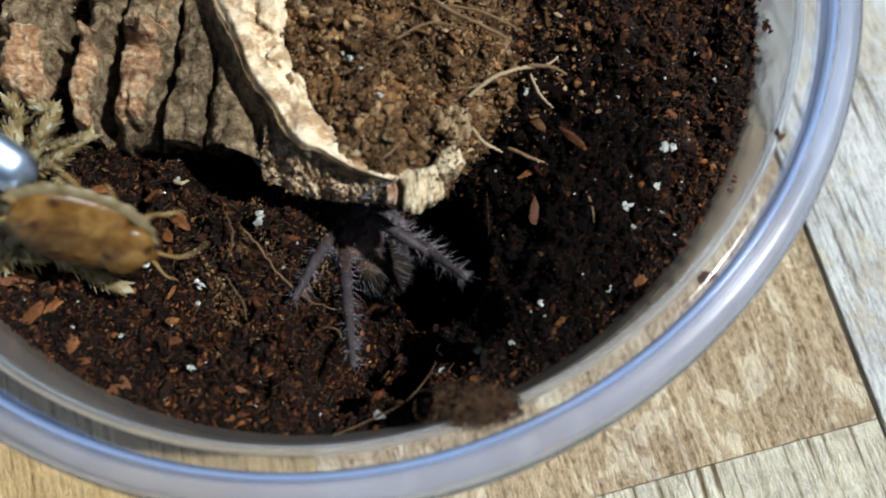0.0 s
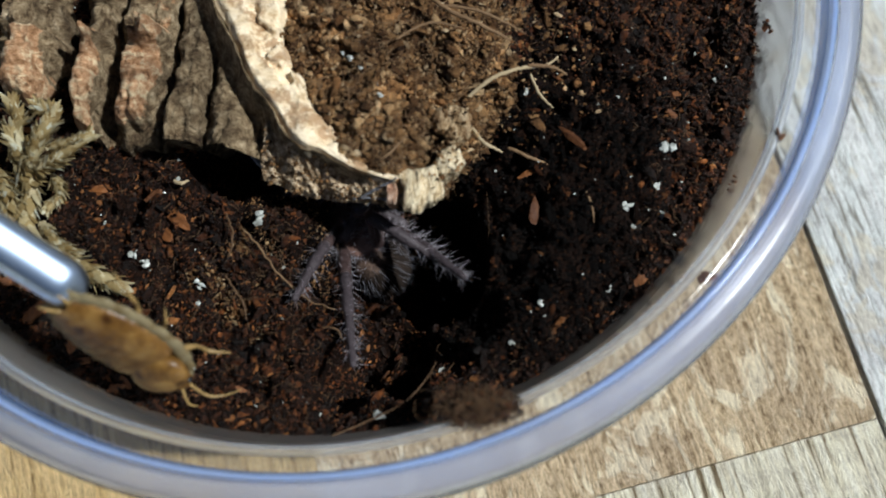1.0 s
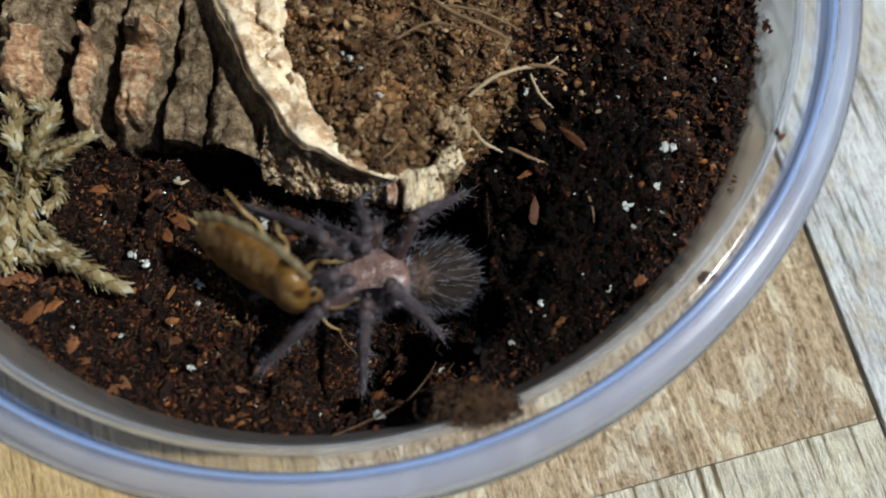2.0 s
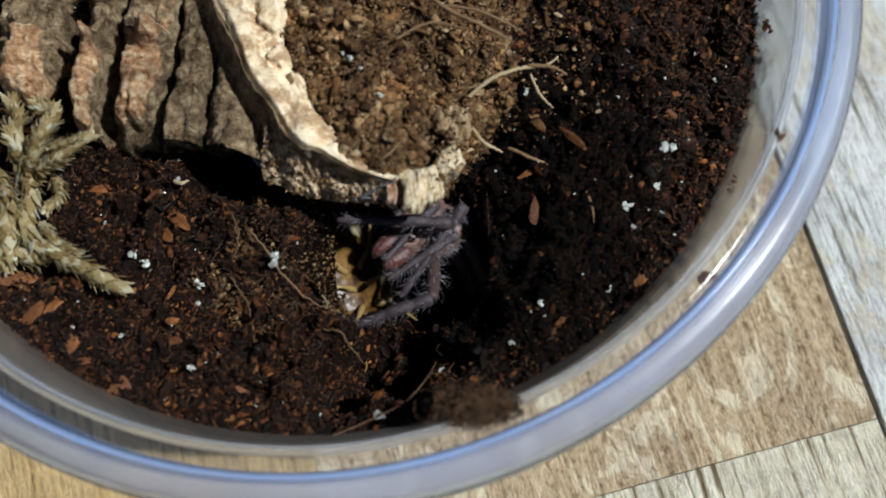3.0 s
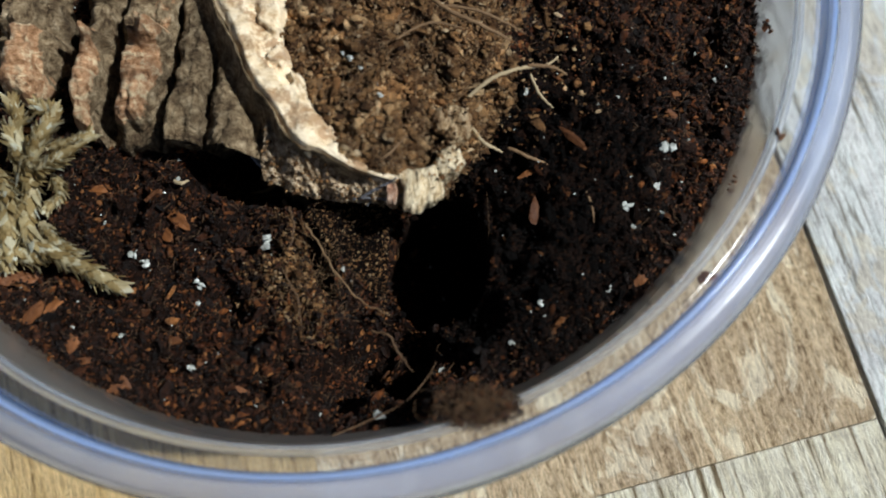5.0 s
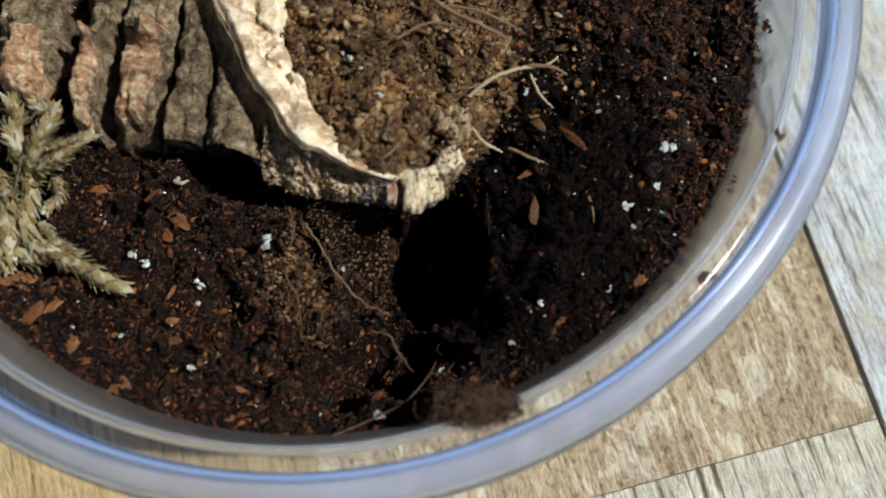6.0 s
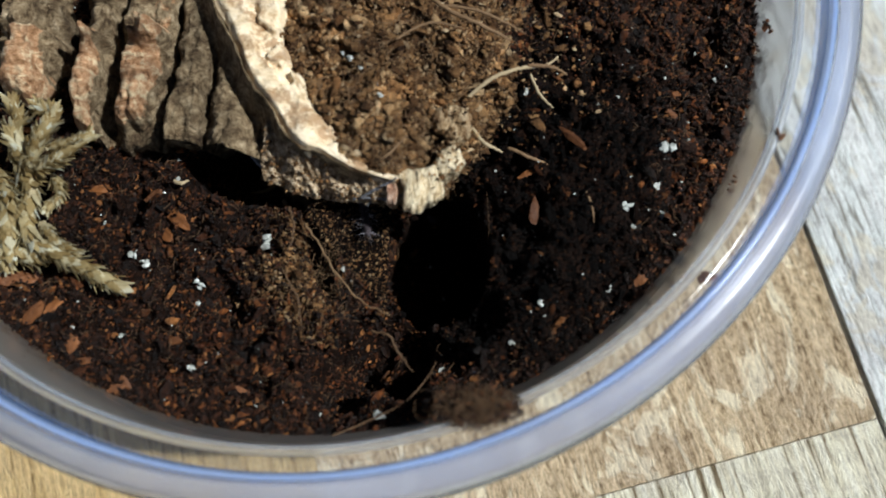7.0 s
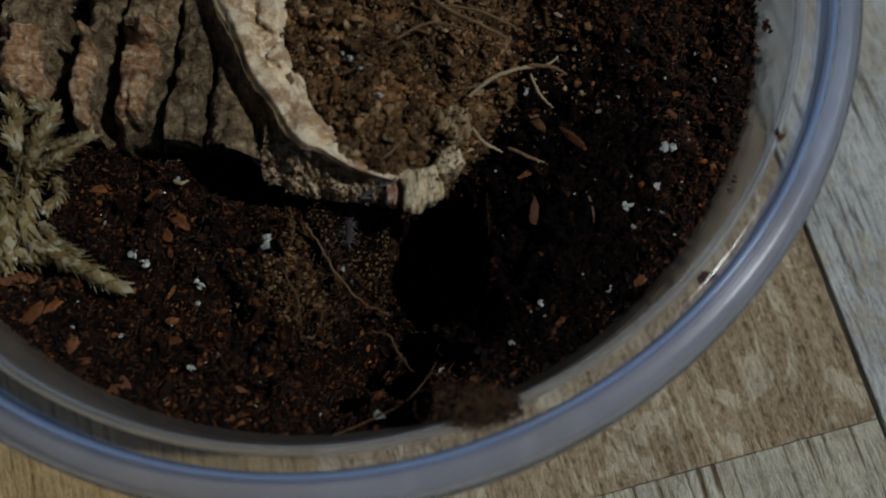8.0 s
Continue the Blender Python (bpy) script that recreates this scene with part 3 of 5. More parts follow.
def build_soil():
    n = 330
    g = np.linspace(-49.4, 49.4, n)
    x, y = np.meshgrid(g, g, indexing="ij")
    r = np.hypot(x, y)
    z = soil_z(x, y)
    lim = wall_r(z) - 0.15
    k = np.minimum(1, lim / np.maximum(r, 1e-6))
    v = np.stack([x * k, y * k, z], -1).reshape(-1, 3)
    f = grid_faces(n, n)
    keep = (r.reshape(-1)[f] < 49.6).any(1)
    f = f[keep]
    a = np.linspace(0, 2 * np.pi, 160, endpoint=False)
    base = len(v)
    ring = [np.stack([(wall_r(zz) - 0.15) * np.cos(a), (wall_r(zz) - 0.15) * np.sin(a), np.full(160, zz)], -1) for zz in (32.6, 13.6)]
    v = np.concatenate([v, *ring])
    f = [tuple(q) for q in f] + [(base + j, base + (j + 1) % 160, base + 160 + (j + 1) % 160, base + 160 + j) for j in range(160)]
    soil = link_mesh("soil", v, f, M_SOIL)
    tagged(soil, "damp dark reddish-brown coir soil in the tub", "soil", kind="stuff")

    rnd = np.random.RandomState(5)
    n = 120000
    rr, aa = 49 * np.sqrt(rnd.uniform(0, 1, n)), rnd.uniform(0, 2 * np.pi, n)
    x, y = rr * np.cos(aa), rr * np.sin(aa)
    sz = np.clip(rnd.lognormal(-2.25, 0.55, n), 0.04, 0.7)
    z = soil_z(x, y)
    k = np.minimum(1, (wall_r(z) - 0.3) / np.maximum(rr, 1e-6))
    p = np.stack([x * k, y * k, z + 0.3 * sz], -1)
    a = rnd.uniform(0, 2 * np.pi, 2600)
    up = 34.2 + np.abs(rnd.normal(0, 0.55, 2600)) - 0.3
    rim = np.stack([(wall_r(up) - 0.15) * np.cos(a), (wall_r(up) - 0.15) * np.sin(a), up], -1)
    p, sz = np.concatenate([p, rim]), np.concatenate([sz, np.clip(rnd.lognormal(-1.9, 0.45, 2600), 0.06, 0.45)])
    x, y, n = p[:, 0], p[:, 1], len(p)
    # crumbs past the threshold get the near-black colour in place of shade
    darkened = shade_tone(x, y) + rnd.normal(0, 0.22, n) > 0.5
    for pick, mat, seed, name, label in ((~darkened, M_CRUMB, 6, "soil_crumbs", "loose reddish-brown crumbs and flakes of coir"),
                                         (darkened, M_BLACK_CRUMB, 7, "dark_soil_crumbs", "blackish crumbs of coir round the burrow, darkened for damp and shade")):
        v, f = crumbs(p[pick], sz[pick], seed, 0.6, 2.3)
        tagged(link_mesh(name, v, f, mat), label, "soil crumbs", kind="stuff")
    # short threads of coir lying about
    n = 3600
    rr, aa = 47.5 * np.sqrt(rnd.uniform(0, 1, n)), rnd.uniform(0, 2 * np.pi, n)
    x, y = rr * np.cos(aa), rr * np.sin(aa)
    z = soil_z(x, y)
    bits = []
    # fewer threads where the crumbs are coloured dark for shade
    lighter = shade_tone(x, y) < rnd.uniform(0.2, 1.3, n)
    for a, b, c in zip(x[lighter], y[lighter], z[lighter]):
        t, L = rnd.uniform(0, np.pi), rnd.uniform(0.5, 2.0)
        d = np.array([math.cos(t), math.sin(t), rnd.normal(0, 0.25)]) * L / 2
        o = np.array([a, b, c + 0.3])
        bits.append(tube([o - d, o + rnd.normal(0, 0.35, 3), o + d], [0.03, 0.04, 0.015], 3, 5))
    v, f = joined(bits)
    tagged(link_mesh("coir_threads", v, f, M_DARK_FIBRE), "short brown threads of coir on the soil", "coir threads", kind="stuff")
    # white grains added to stand for the small glints on the soil
    n = 420
    rr, aa = 48 * np.sqrt(rnd.uniform(0, 1, n)), rnd.uniform(0, 2 * np.pi, n)
    x, y = rr * np.cos(aa), rr * np.sin(aa)
    sz = np.clip(rnd.lognormal(-2.3, 0.4, n), 0.05, 0.22)
    v, f = crumbs(np.stack([x, y, soil_z(x, y) + 0.35], -1), sz, 16)
    tagged(link_mesh("glint_grains", v, f, M_PERLITE, smooth=False), "tiny white grains sprinkled over the soil for its glints", "sand", kind="stuff")


build_soil()

# ---------------------------------------------------------------- cork bark and the soil heaped in it
CUT_LEFT = [(-12.3, 7.0, 43.0), (-11.3, 0.5, 43.0), (-10.3, -4.1, 42.7), (-8.8, -7.2, 42.6), (-7.7, -9.5, 42.6), (-6.4, -12.8, 42.6), (-5.4, -14.4, 42.5), (-3.5, -16.7, 42.4), (-2.2, -19.2, 42.3), (-0.4, -21.1, 42.2), (1.4, -21.5, 42.0), (3.1, -22.4, 41.8), (4.8, -23.3, 41.5), (7.1, -24.0, 41.2), (9.0, -24.4, 40.8)]
CUT_RIGHT = [(-2.9, 7.3, 43.0), (-2.6, 0.5, 43.0), (-2.5, -4.3, 42.7), (-2.8, -6.5, 42.6), (-2.7, -8.8, 42.6), (-1.9, -11.2, 42.6), (-0.3, -13.7, 42.5), (0.8, -15.8, 42.4), (1.9, -17.6, 42.3), (3.1, -19.1, 42.2), (4.3, -20.9, 42.0), (5.5, -22.0, 41.8), (6.8, -22.8, 41.5), (8.4, -23.5, 41.2), (9.6, -24.0, 40.8)]
HEAP_FOOT = [(32.7, 15.0, 31.0), (29.0, 6.5, 31.0), (27.4, -1.0, 31.0), (26.8, -8.2, 31.0), (25.1, -13.2, 31.0), (21.2, -16.7, 31.0), (18.5, -18.6, 31.0), (17.2, -19.9, 31.0), (15.8, -20.7, 31.0), (14.8, -21.2, 31.0)]
BARK_FOOT = [(-56.5, 14.0, 35.0), (-54.5, 5.5, 35.0), (-51.9, -1.9, 35.0), (-43.7, -8.5, 35.0), (-31.6, -13.2, 35.0), (-24.2, -17.0, 35.0), (-19.2, -17.5, 35.0), (-14.2, -17.4, 35.0), (-9.8, -17.2, 35.0), (-5.5, -17.8, 35.0)]


def loft(a, b, n, m):
    """A sheet of places between two lines: n along them, m from one to the other."""
    t = np.linspace(0, 1, n)
    A, B = along(a, t), along(b, t)
    u = np.linspace(0, 1, m)[None, :, None]
    return A[:, None] * (1 - u) + B[:, None] * u, np.repeat(t[:, None], m, 1), np.repeat(u[0, :, 0][None], n, 0)


def thick(P, down):
    """Closes a sheet into a slab by a lower copy."""
    n, m = P.shape[:2]
    Q = P + np.asarray(down)
    v = np.concatenate([P.reshape(-1, 3), Q.reshape(-1, 3)])
    g = grid_faces(n, m)
    f = [tuple(q) for q in g] + [tuple(q[::-1] + n * m) for q in g]
    border = [(0, j) for j in range(m)] + [(i, m - 1) for i in range(1, n)] + [(n - 1, j) for j in range(m - 2, -1, -1)] + [(i, 0) for i in range(n - 2, 0, -1)]
    idx = [i * m + j for i, j in border]
    for a, b in zip(idx, idx[1:] + idx[:1]):
        f.append((a, b, b + n * m, a + n * m))
    return v, f


def build_bark():
    bark = tagged(new("cork_bark"), "rough brown cork bark piece with a pale broken edge, half buried", "cork bark")
    # outer face: falls from the pale edge, then runs out in ridges
    P, T, U = loft(CUT_LEFT, BARK_FOOT, 260, 240)
    x, y = P[..., 0], P[..., 1]
    top, foot = P[:, :1, 2], P[:, -1:, 2]
    z = foot + (top - foot) * (0.40 * (1 - U) ** 0.7 + 0.60 * np.exp(-(U / 0.04) ** 1.5)) + 2.0 * np.sin(np.pi * np.clip(U, 0, 1)) ** 0.8
    amt = smooth(0.02, 0.12, U)
    warp = x - 0.105 * (y + 10) + 1.1 * (fbm(x / 5, y / 7, 41) - 0.5) + 0.9 * (fbm(x / 1.6, y / 1.8, 42) - 0.5)
    warm = np.zeros_like(z)
    # ridges of the cork: place across, half width, height, how pink, where along it begins and ends
    for gx, gw, gh, pk, y0, y1 in ((-32.2, 2.2, 4.8, 0.9, -14.0, -5.2), (-34.0, 1.7, 4.0, 0.1, -4.6, 9.0), (-24.9, 1.25, 4.4, 1.0, -18.5, -7.0), (-23.6, 1.5, 4.0, 0.0, -7.2, -3.2),
                                   (-18.9, 2.3, 3.8, 1.0, -15.8, -6.2), (-20.3, 1.5, 3.4, 0.0, -6.4, 1.0), (-17.6, 1.6, 3.2, 0.5, -8.0, 8.0), (-13.2, 2.1, 2.5, 0.15, -20.0, 9.0),
                                   (-8.2, 2.1, 2.2, 0.0, -20.0, 9.0), (-42.0, 3.0, 4.0, 0.5, -12.0, 9.0), (-49.5, 3.0, 4.0, 0.2, -8.0, 14.0), (-29.4, 0.9, 2.6, 0.3, -9.0, -5.0),
                                   (-25.5, 2.0, 3.0, 0.3, -1.5, 9.0)):
        ends = smooth(y0 - 0.5, y0 + 0.4, y + 1.2 * (fbm(x / 1.2, y / 1.2 + gx, 43) - 0.5)) * smooth(y1 + 0.5, y1 - 0.4, y + 1.2 * (fbm(x / 1.2, y / 1.2 - gx, 44) - 0.5))
        crest = np.exp(-np.abs((warp - gx) / (gw * (0.75 + 0.5 * fbm(y / 1.6, y * 0 + gx, 47, 3)))) ** 5) * ends
        z = z + amt * 0.95 * gh * crest * (0.86 + 0.28 * fbm(warp / 3, y / 1.3, 48, 2))
        warm = np.maximum(warm, pk * crest)
    z = z - amt * (2.2 - 1.0 * smooth(-16, -10, x))
    # layers of cork standing proud along each ridge, and fine cracks
    z = z + amt * (0.9 * (np.round(4 * fbm(warp / 4.0, y / 1.5, 49, 2)) / 4 - 0.5) + 1.5 * (fbm(warp / 1.8, y / 2.2, 51, 4) - 0.5) + 0.9 * (fbm(warp / 0.5, y / 3.5, 52, 3) - 0.5))
    for gx, gw, gd in ((-28.2, 2.0, 5.5), (-21.9, 1.0, 2.0), (-15.6, 0.4, 1.8), (-10.8, 0.35, 1.2), (-46.0, 1.2, 3.0), (-37.6, 1.0, 3.0)):
        wide = gw * (0.5 + fbm(y / 3, y * 0 + gx, 46, 2))
        z = z - amt * gd * np.exp(-np.abs((warp - gx) / wide) ** 3)
    z = z + 0.5 * (fbm(x / 0.7, y / 1.2, 53, 3) - 0.5)
    z = z - 2.5 * smooth(0.93, 1.0, U)
    P = np.stack([x + 0.8 * (fbm(x / 1.5, y / 1.5, 57) - 0.5), y + 1.6 * U * (fbm(x / 1.3, y / 2, 59) - 0.5), z], -1)
    v, f = thick(P, (0.3, 0.8, -3.2))
    face = link_mesh("outer_face", v, f, M_BARK, bark, "furrowed grey-brown cork with pinkish ridges")
    face.data.attributes.new("warm", "FLOAT", "POINT").data.foreach_set("value", np.tile(warm.reshape(-1), 2))
    # pale broken edge
    P, T, U = loft(CUT_LEFT, CUT_RIGHT, 200, 40)
    x, y = P[..., 0], P[..., 1]
    edge = np.minimum(U, 1 - U)
    z = P[..., 2] + 0.5 - 1.1 * smooth(0.16, 0.0, edge) + 1.1 * (fbm(x / 2.2, y / 2.2, 61) - 0.5) + 0.22 * (fbm(x / 0.6, y / 0.6, 63) - 0.5)
    step = fbm(x / 2.2 + 9, y / 2.2, 67, 4)
    z = z - 0.9 * smooth(0.5, 0.56, step) * smooth(0.35, 0.6, U)
    side = (U - 0.35)[..., None] * (fbm(x / 1.8, y / 1.8, 65) - 0.5)[..., None] * 2.6
    v, f = thick(np.stack([x, y, z], -1) + side * np.array([1, -0.6, 0]), (0.1, 0.2, -4.5))
    link_mesh("broken_edge", v, f, M_CUT, bark, "pale cream broken cork edge")
    # under the pale edge the bark turns down to the burrow
    P, T, U = loft([(-4.4, -18.1, 40.6), (0.1, -20.7, 40.6), (3.9, -22.2, 40.2), (6.8, -23.4, 39.8), (9.9, -23.9, 39.5)],
                   [(-5.6, -22.0, 36.0), (-1.3, -23.9, 36.0), (2.3, -24.7, 36.0), (5.3, -24.8, 36.0), (9.0, -25.4, 36.5)], 150, 60)
    x, y = P[..., 0], P[..., 1]
    lump = fbm(x / 1.7, y / 1.7, 71, 4) - 0.5
    P = P + np.stack([1.4 * lump, -1.8 * lump - 0.5 * np.sin(np.pi * U), 3.0 * lump], -1) + (1.2 * (fbm(x / 0.6, y / 0.6, 75, 3) - 0.5))[..., None] * np.array([0.3, -0.6, 0.8])
    v, f = thick(P, (0.4, 2.2, -0.6))
    rnd = np.random.RandomState(77)
    pick = P.reshape(-1, 3)[rnd.randint(0, P.shape[0] * P.shape[1], 260)] + (0, -0.2, 0.15)
    cv, cf = crumbs(pick, np.clip(rnd.lognormal(-2.3, 0.5, 260), 0.05, 0.3), 78, 0.55, 1.8)
    tagged(link_mesh("clinging_soil", cv, cf, M_MCRUMB, bark, "soil crumbs clinging to the cork"), kind="stuff")
    link_mesh("turned_under_face", v, f, M_UNDER, bark, "soil-smeared underside of the cork")

    # pale stubs at the tip
    def stub(outline, top, deep, seed, mat=M_CUT):
        """A broken lump: a ragged outline, a rough crown and sides that run down."""
        n, rnd = 56, np.random.RandomState(seed)
        loop = np.array(list(outline) + [outline[0]])
        step = np.concatenate([[0], np.cumsum(np.linalg.norm(np.diff(loop[:, :2], axis=0), axis=1))])
        u = np.linspace(0, step[-1], n, endpoint=False)
        ring = np.stack([np.interp(u, step, loop[:, 0]), np.interp(u, step, loop[:, 1])], -1)
        mid = ring.mean(0)
        ring = ring + (ring - mid) * 0.2 * (fbm(np.arange(n) / 1.7, np.zeros(n), seed, 3)[:, None] - 0.5) * 2
        levels = [(0.62, -deep), (0.84, -0.5 * deep), (1.0, -0.9), (0.97, -0.3), (0.86, 0.0), (0.66, 0.2), (0.42, 0.2), (0.18, 0.15), (0.02, 0.1)]
        V = []
        for k, dz in levels:
            p = mid + (ring - mid) * k
            V.append(np.stack([p[:, 0], p[:, 1], top + dz + (0.9 * (fbm(p[:, 0] / 0.45, p[:, 1] / 2.2, seed + 3, 3) - 0.5) + 0.8 * (fbm(p[:, 0] / 1.5, p[:, 1] / 1.5, seed + 5) - 0.5)) * (k < 1.01)], -1))
        V = np.concatenate(V)
        F = [(a * n + b, a * n + (b + 1) % n, (a + 1) * n + (b + 1) % n, (a + 1) * n + b) for a in range(len(levels) - 1) for b in range(n)]
        F.append(tuple((len(levels) - 1) * n + b for b in range(n)))
        link_mesh("stub", V, F, mat, bark, "pale cream splintered cork stub")

    stub([(9.5, -23.9), (9.9, -23.0), (11.0, -22.8), (12.2, -23.0), (13.2, -22.5), (13.7, -23.2), (14.0, -25.0), (13.9, -26.2), (12.4, -26.6), (11.7, -27.3), (11.0, -27.9), (10.2, -27.2), (9.9, -26.2), (10.0, -25.0)], 41.0, 4.0, 91, M_TIP)
    stub([(13.3, -21.7), (14.2, -20.9), (15.0, -20.4), (15.9, -21.0), (16.4, -22.1), (15.9, -23.1), (14.7, -23.5), (13.9, -24.0), (13.4, -23.3)], 41.1, 4.0, 97, M_TIP)
    stub([(12.8, -16.8), (13.6, -16.0), (15.0, -15.7), (16.5, -16.0), (17.2, -17.2), (16.9, -18.9), (16.2, -20.3), (15.0, -20.4), (14.2, -19.3), (13.3, -18.7)], 41.0, 4.0, 93, M_STUB)
    stub([(8.1, -24.3), (9.2, -24.1), (9.6, -25.5), (9.2, -26.5), (8.3, -26.3)], 40.0, 3.0, 99, M_PINK)


build_bark()


def heap_z(U, x, y, top):
    z = top - 1.0 - 3.6 * smooth(0.25, 0.75, U) - 7.5 * smooth(0.55, 1.0, U)
    return z + (2.0 + 5.0 * smooth(0.35, 0.75, U)) * (fbm(x / 5, y / 5, 81) - 0.5) + 4.8 * (fbm(x / 1.9, y / 1.9, 83) - 0.5) + 1.4 * (fbm(x / 0.9, y / 0.9, 85) - 0.5)


def build_heap():
    P, T, U = loft(CUT_RIGHT, HEAP_FOOT, 190, 190)
    x, y = P[..., 0], P[..., 1]
    z = heap_z(U, x, y, P[:, :1, 2])
    v, f = thick(np.stack([x, y, z], -1), (0, 0, -2.0))
    heap = link_mesh("soil_heap", v, f, M_MOUND)
    tagged(heap, "heap of crumbly brown soil packed behind the cork edge", "soil", kind="stuff")
    rnd = np.random.RandomState(8)
    n = 22000
    i, j = rnd.randint(0, 190, n), rnd.randint(0, 190, n)
    sz = np.clip(rnd.lognormal(-1.65, 0.5, n), 0.07, 0.7)
    pts = np.stack([x[i, j], y[i, j], z[i, j] + 0.3 * sz], -1) + np.concatenate([rnd.normal(0, 0.2, (n, 2)), np.zeros((n, 1))], 1)
    # crumbs caught on the stubs
    over = np.array((15.0, -18.8, 41.6)) + rnd.normal(0, 1, (160, 3)) * (1.3, 2.6, 0.4)
    pts, sz = np.concatenate([pts, over]), np.concatenate([sz, rnd.uniform(0.06, 0.22, 160)])
    # crumbs that have rolled off the heap onto the dark soil
    foot = along(HEAP_FOOT, rnd.uniform(0, 1, 650) ** 1.5 * 0.8) + rnd.normal(0, 1, (650, 3)) * (2.6, 2.2, 0)
    keep = np.hypot(foot[:, 0], foot[:, 1]) < 46
    foot = foot[keep]
    foot[:, 2] = soil_z(foot[:, 0], foot[:, 1]) + 0.15
    pts, sz = np.concatenate([pts, foot]), np.concatenate([sz, np.clip(rnd.lognormal(-1.8, 0.5, len(foot)), 0.07, 0.6)])
    v, f = crumbs(pts, sz, 9, 0.6, 2.0)
    tagged(link_mesh("heap_crumbs", v, f, M_MCRUMB), "light brown crumbs of soil on the heap", "soil crumbs", kind="stuff")
    bits = []
    for a, b, c in pts[rnd.randint(0, 22000, 2400)]:
        t, L = rnd.uniform(0, np.pi), rnd.uniform(0.6, 3.0)
        d = np.array([math.cos(t), math.sin(t), rnd.normal(0, 0.25)]) * L / 2
        o = np.array([a, b, c + 0.25])
        bits.append(tube([o - d, o + rnd.normal(0, 0.45, 3), o + d], [0.035, 0.045, 0.015], 3, 6))
    v, f = joined(bits)
    tagged(link_mesh("heap_threads", v, f, M_FIBRE), "short tan threads of coir on the heap", "coir threads", kind="stuff")


build_heap()


# ---------------------------------------------------------------- small things on the soil
def ground(p, lift=0.0):
    """A place put onto the soil."""
    return (p[0], p[1], float(soil_z(np.array([p[0]]), np.array([p[1]]))[0]) + lift)


def fibre(name, pts, rad, material, label, lie=False, seed=0):
    if lie:
        pts = [ground(p, rad * 1.5) for p in pts]
    v, f = tube(pts, [rad, rad * 1.1, rad * 0.9, rad * 0.45], 6, 8 * len(pts), rad * 0.15, seed)
    c = v.mean(0)
    ob = link_mesh(name, v - c, f, material)
    ob.location = c * MM
    return tagged(ob, label, "plant fibre")


def build_fibres():
    fibre("root", [(16.7, -14.9, 40.5), (19.2, -13.3, 41.5), (22.1, -12.2, 41.5), (24.8, -11.6, 41.0), (26.2, -10.6, 41.0)], 0.22, M_ROOT, "pale curved root lying on the soil heap", seed=1)
    fibre("root", [(23.0, -11.8, 41.5), (25.4, -11.9, 41.2), (27.1, -12.4, 40.5)], 0.20, M_FIBRE, "short brown rootlet beside the pale root", seed=2)
    fibre("root", [(17.1, -17.7, 39.0), (18.2, -19.5, 39.5), (20.2, -20.1, 38.0)], 0.20, M_ROOT, "short pale rootlet by the cork stub", seed=3)
    fibre("root", [(23.3, -12.1, 40.0), (24.2, -14.1, 39.5), (25.7, -15.1, 38.0)], 0.16, M_ROOT, "thin pale rootlet hanging down the heap", seed=4)
    fibre("coir_fibre", [(12.4, -4.1, 43.0), (15.1, -6.3, 43.0), (18.0, -7.8, 43.0), (21.3, -9.2, 42.0)], 0.24, M_FIBRE, "tan coir fibre on the heap", seed=5)
    fibre("coir_fibre", [(13.9, -5.5, 43.0), (18.1, -6.4, 43.2), (22.8, -8.4, 42.0)], 0.16, M_FIBRE, "thin tan coir fibre on the heap", seed=6)
    fibre("coir_fibre", [(9.2, -9.4, 43.0), (12.7, -7.7, 43.3), (16.3, -8.2, 43.0)], 0.14, M_FIBRE, "thin brown coir fibre on the heap", seed=7)
    fibre("coir_fibre", [(7.0, -22.7, 41.5), (8.7, -21.7, 42.0), (10.4, -19.7, 41.8)], 0.14, M_FIBRE, "thin coir fibre across the cork edge", seed=8)
    fibre("coir_fibre", [(20.9, -19.2, 37.0), (23.3, -20.4, 37.0), (26.1, -20.7, 35.0)], 0.2, M_FIBRE, "reddish coir fibre at the burrow's rim", seed=9)
    fibre("coir_fibre", [(28.9, -24.4, 33.0), (29.5, -26.1, 33.0), (29.7, -27.5, 33.0)], 0.12, M_FIBRE, "fine coir fibre on dark soil", True, 10)
    fibre("coir_fibre", [(18.6, -23.1, 34.0), (18.8, -26.9, 34.0), (18.6, -29.5, 33.0)], 0.016, M_DARK_FIBRE, "fine grey strand beside the burrow", False, 11)
    fibre("coir_fibre", [(2.8, -49.5, 36.0), (6.4, -48.0, 36.0), (10.1, -46.2, 36.5), (12.3, -43.7, 36.0), (13.2, -41.8, 35.0)], 0.09, M_DARK_FIBRE, "long brown coir fibre near the tub wall", False, 12)
    fibre("coir_fibre", [(-15.3, -21.7, 34.6), (-14.5, -22.0, 34.8), (-13.8, -21.6, 34.6)], 0.22, M_ROOT, "short pale flake on the soil", False, 13)
    fibre("coir_fibre", [(-6.7, -19.3, 36.0), (-5.1, -21.0, 36.0), (-2.9, -22.2, 36.0)], 0.22, M_SILK, "greyish fibre under the cork", False, 14)
    fibre("silk_thread", [(5.5, -25.0, 38.0), (7.1, -24.7, 39.5), (8.7, -24.5, 41.0), (9.5, -24.4, 42.0)], 0.16, M_SILK, "white silk thread tied to the cork tip", False, 15)
    fibre("silk_thread", [(4.5, -24.8, 37.0), (6.4, -25.1, 38.0), (8.6, -25.6, 39.0), (9.8, -25.5, 40.0)], 0.14, M_SILK, "grey silk thread under the cork tip", False, 16)
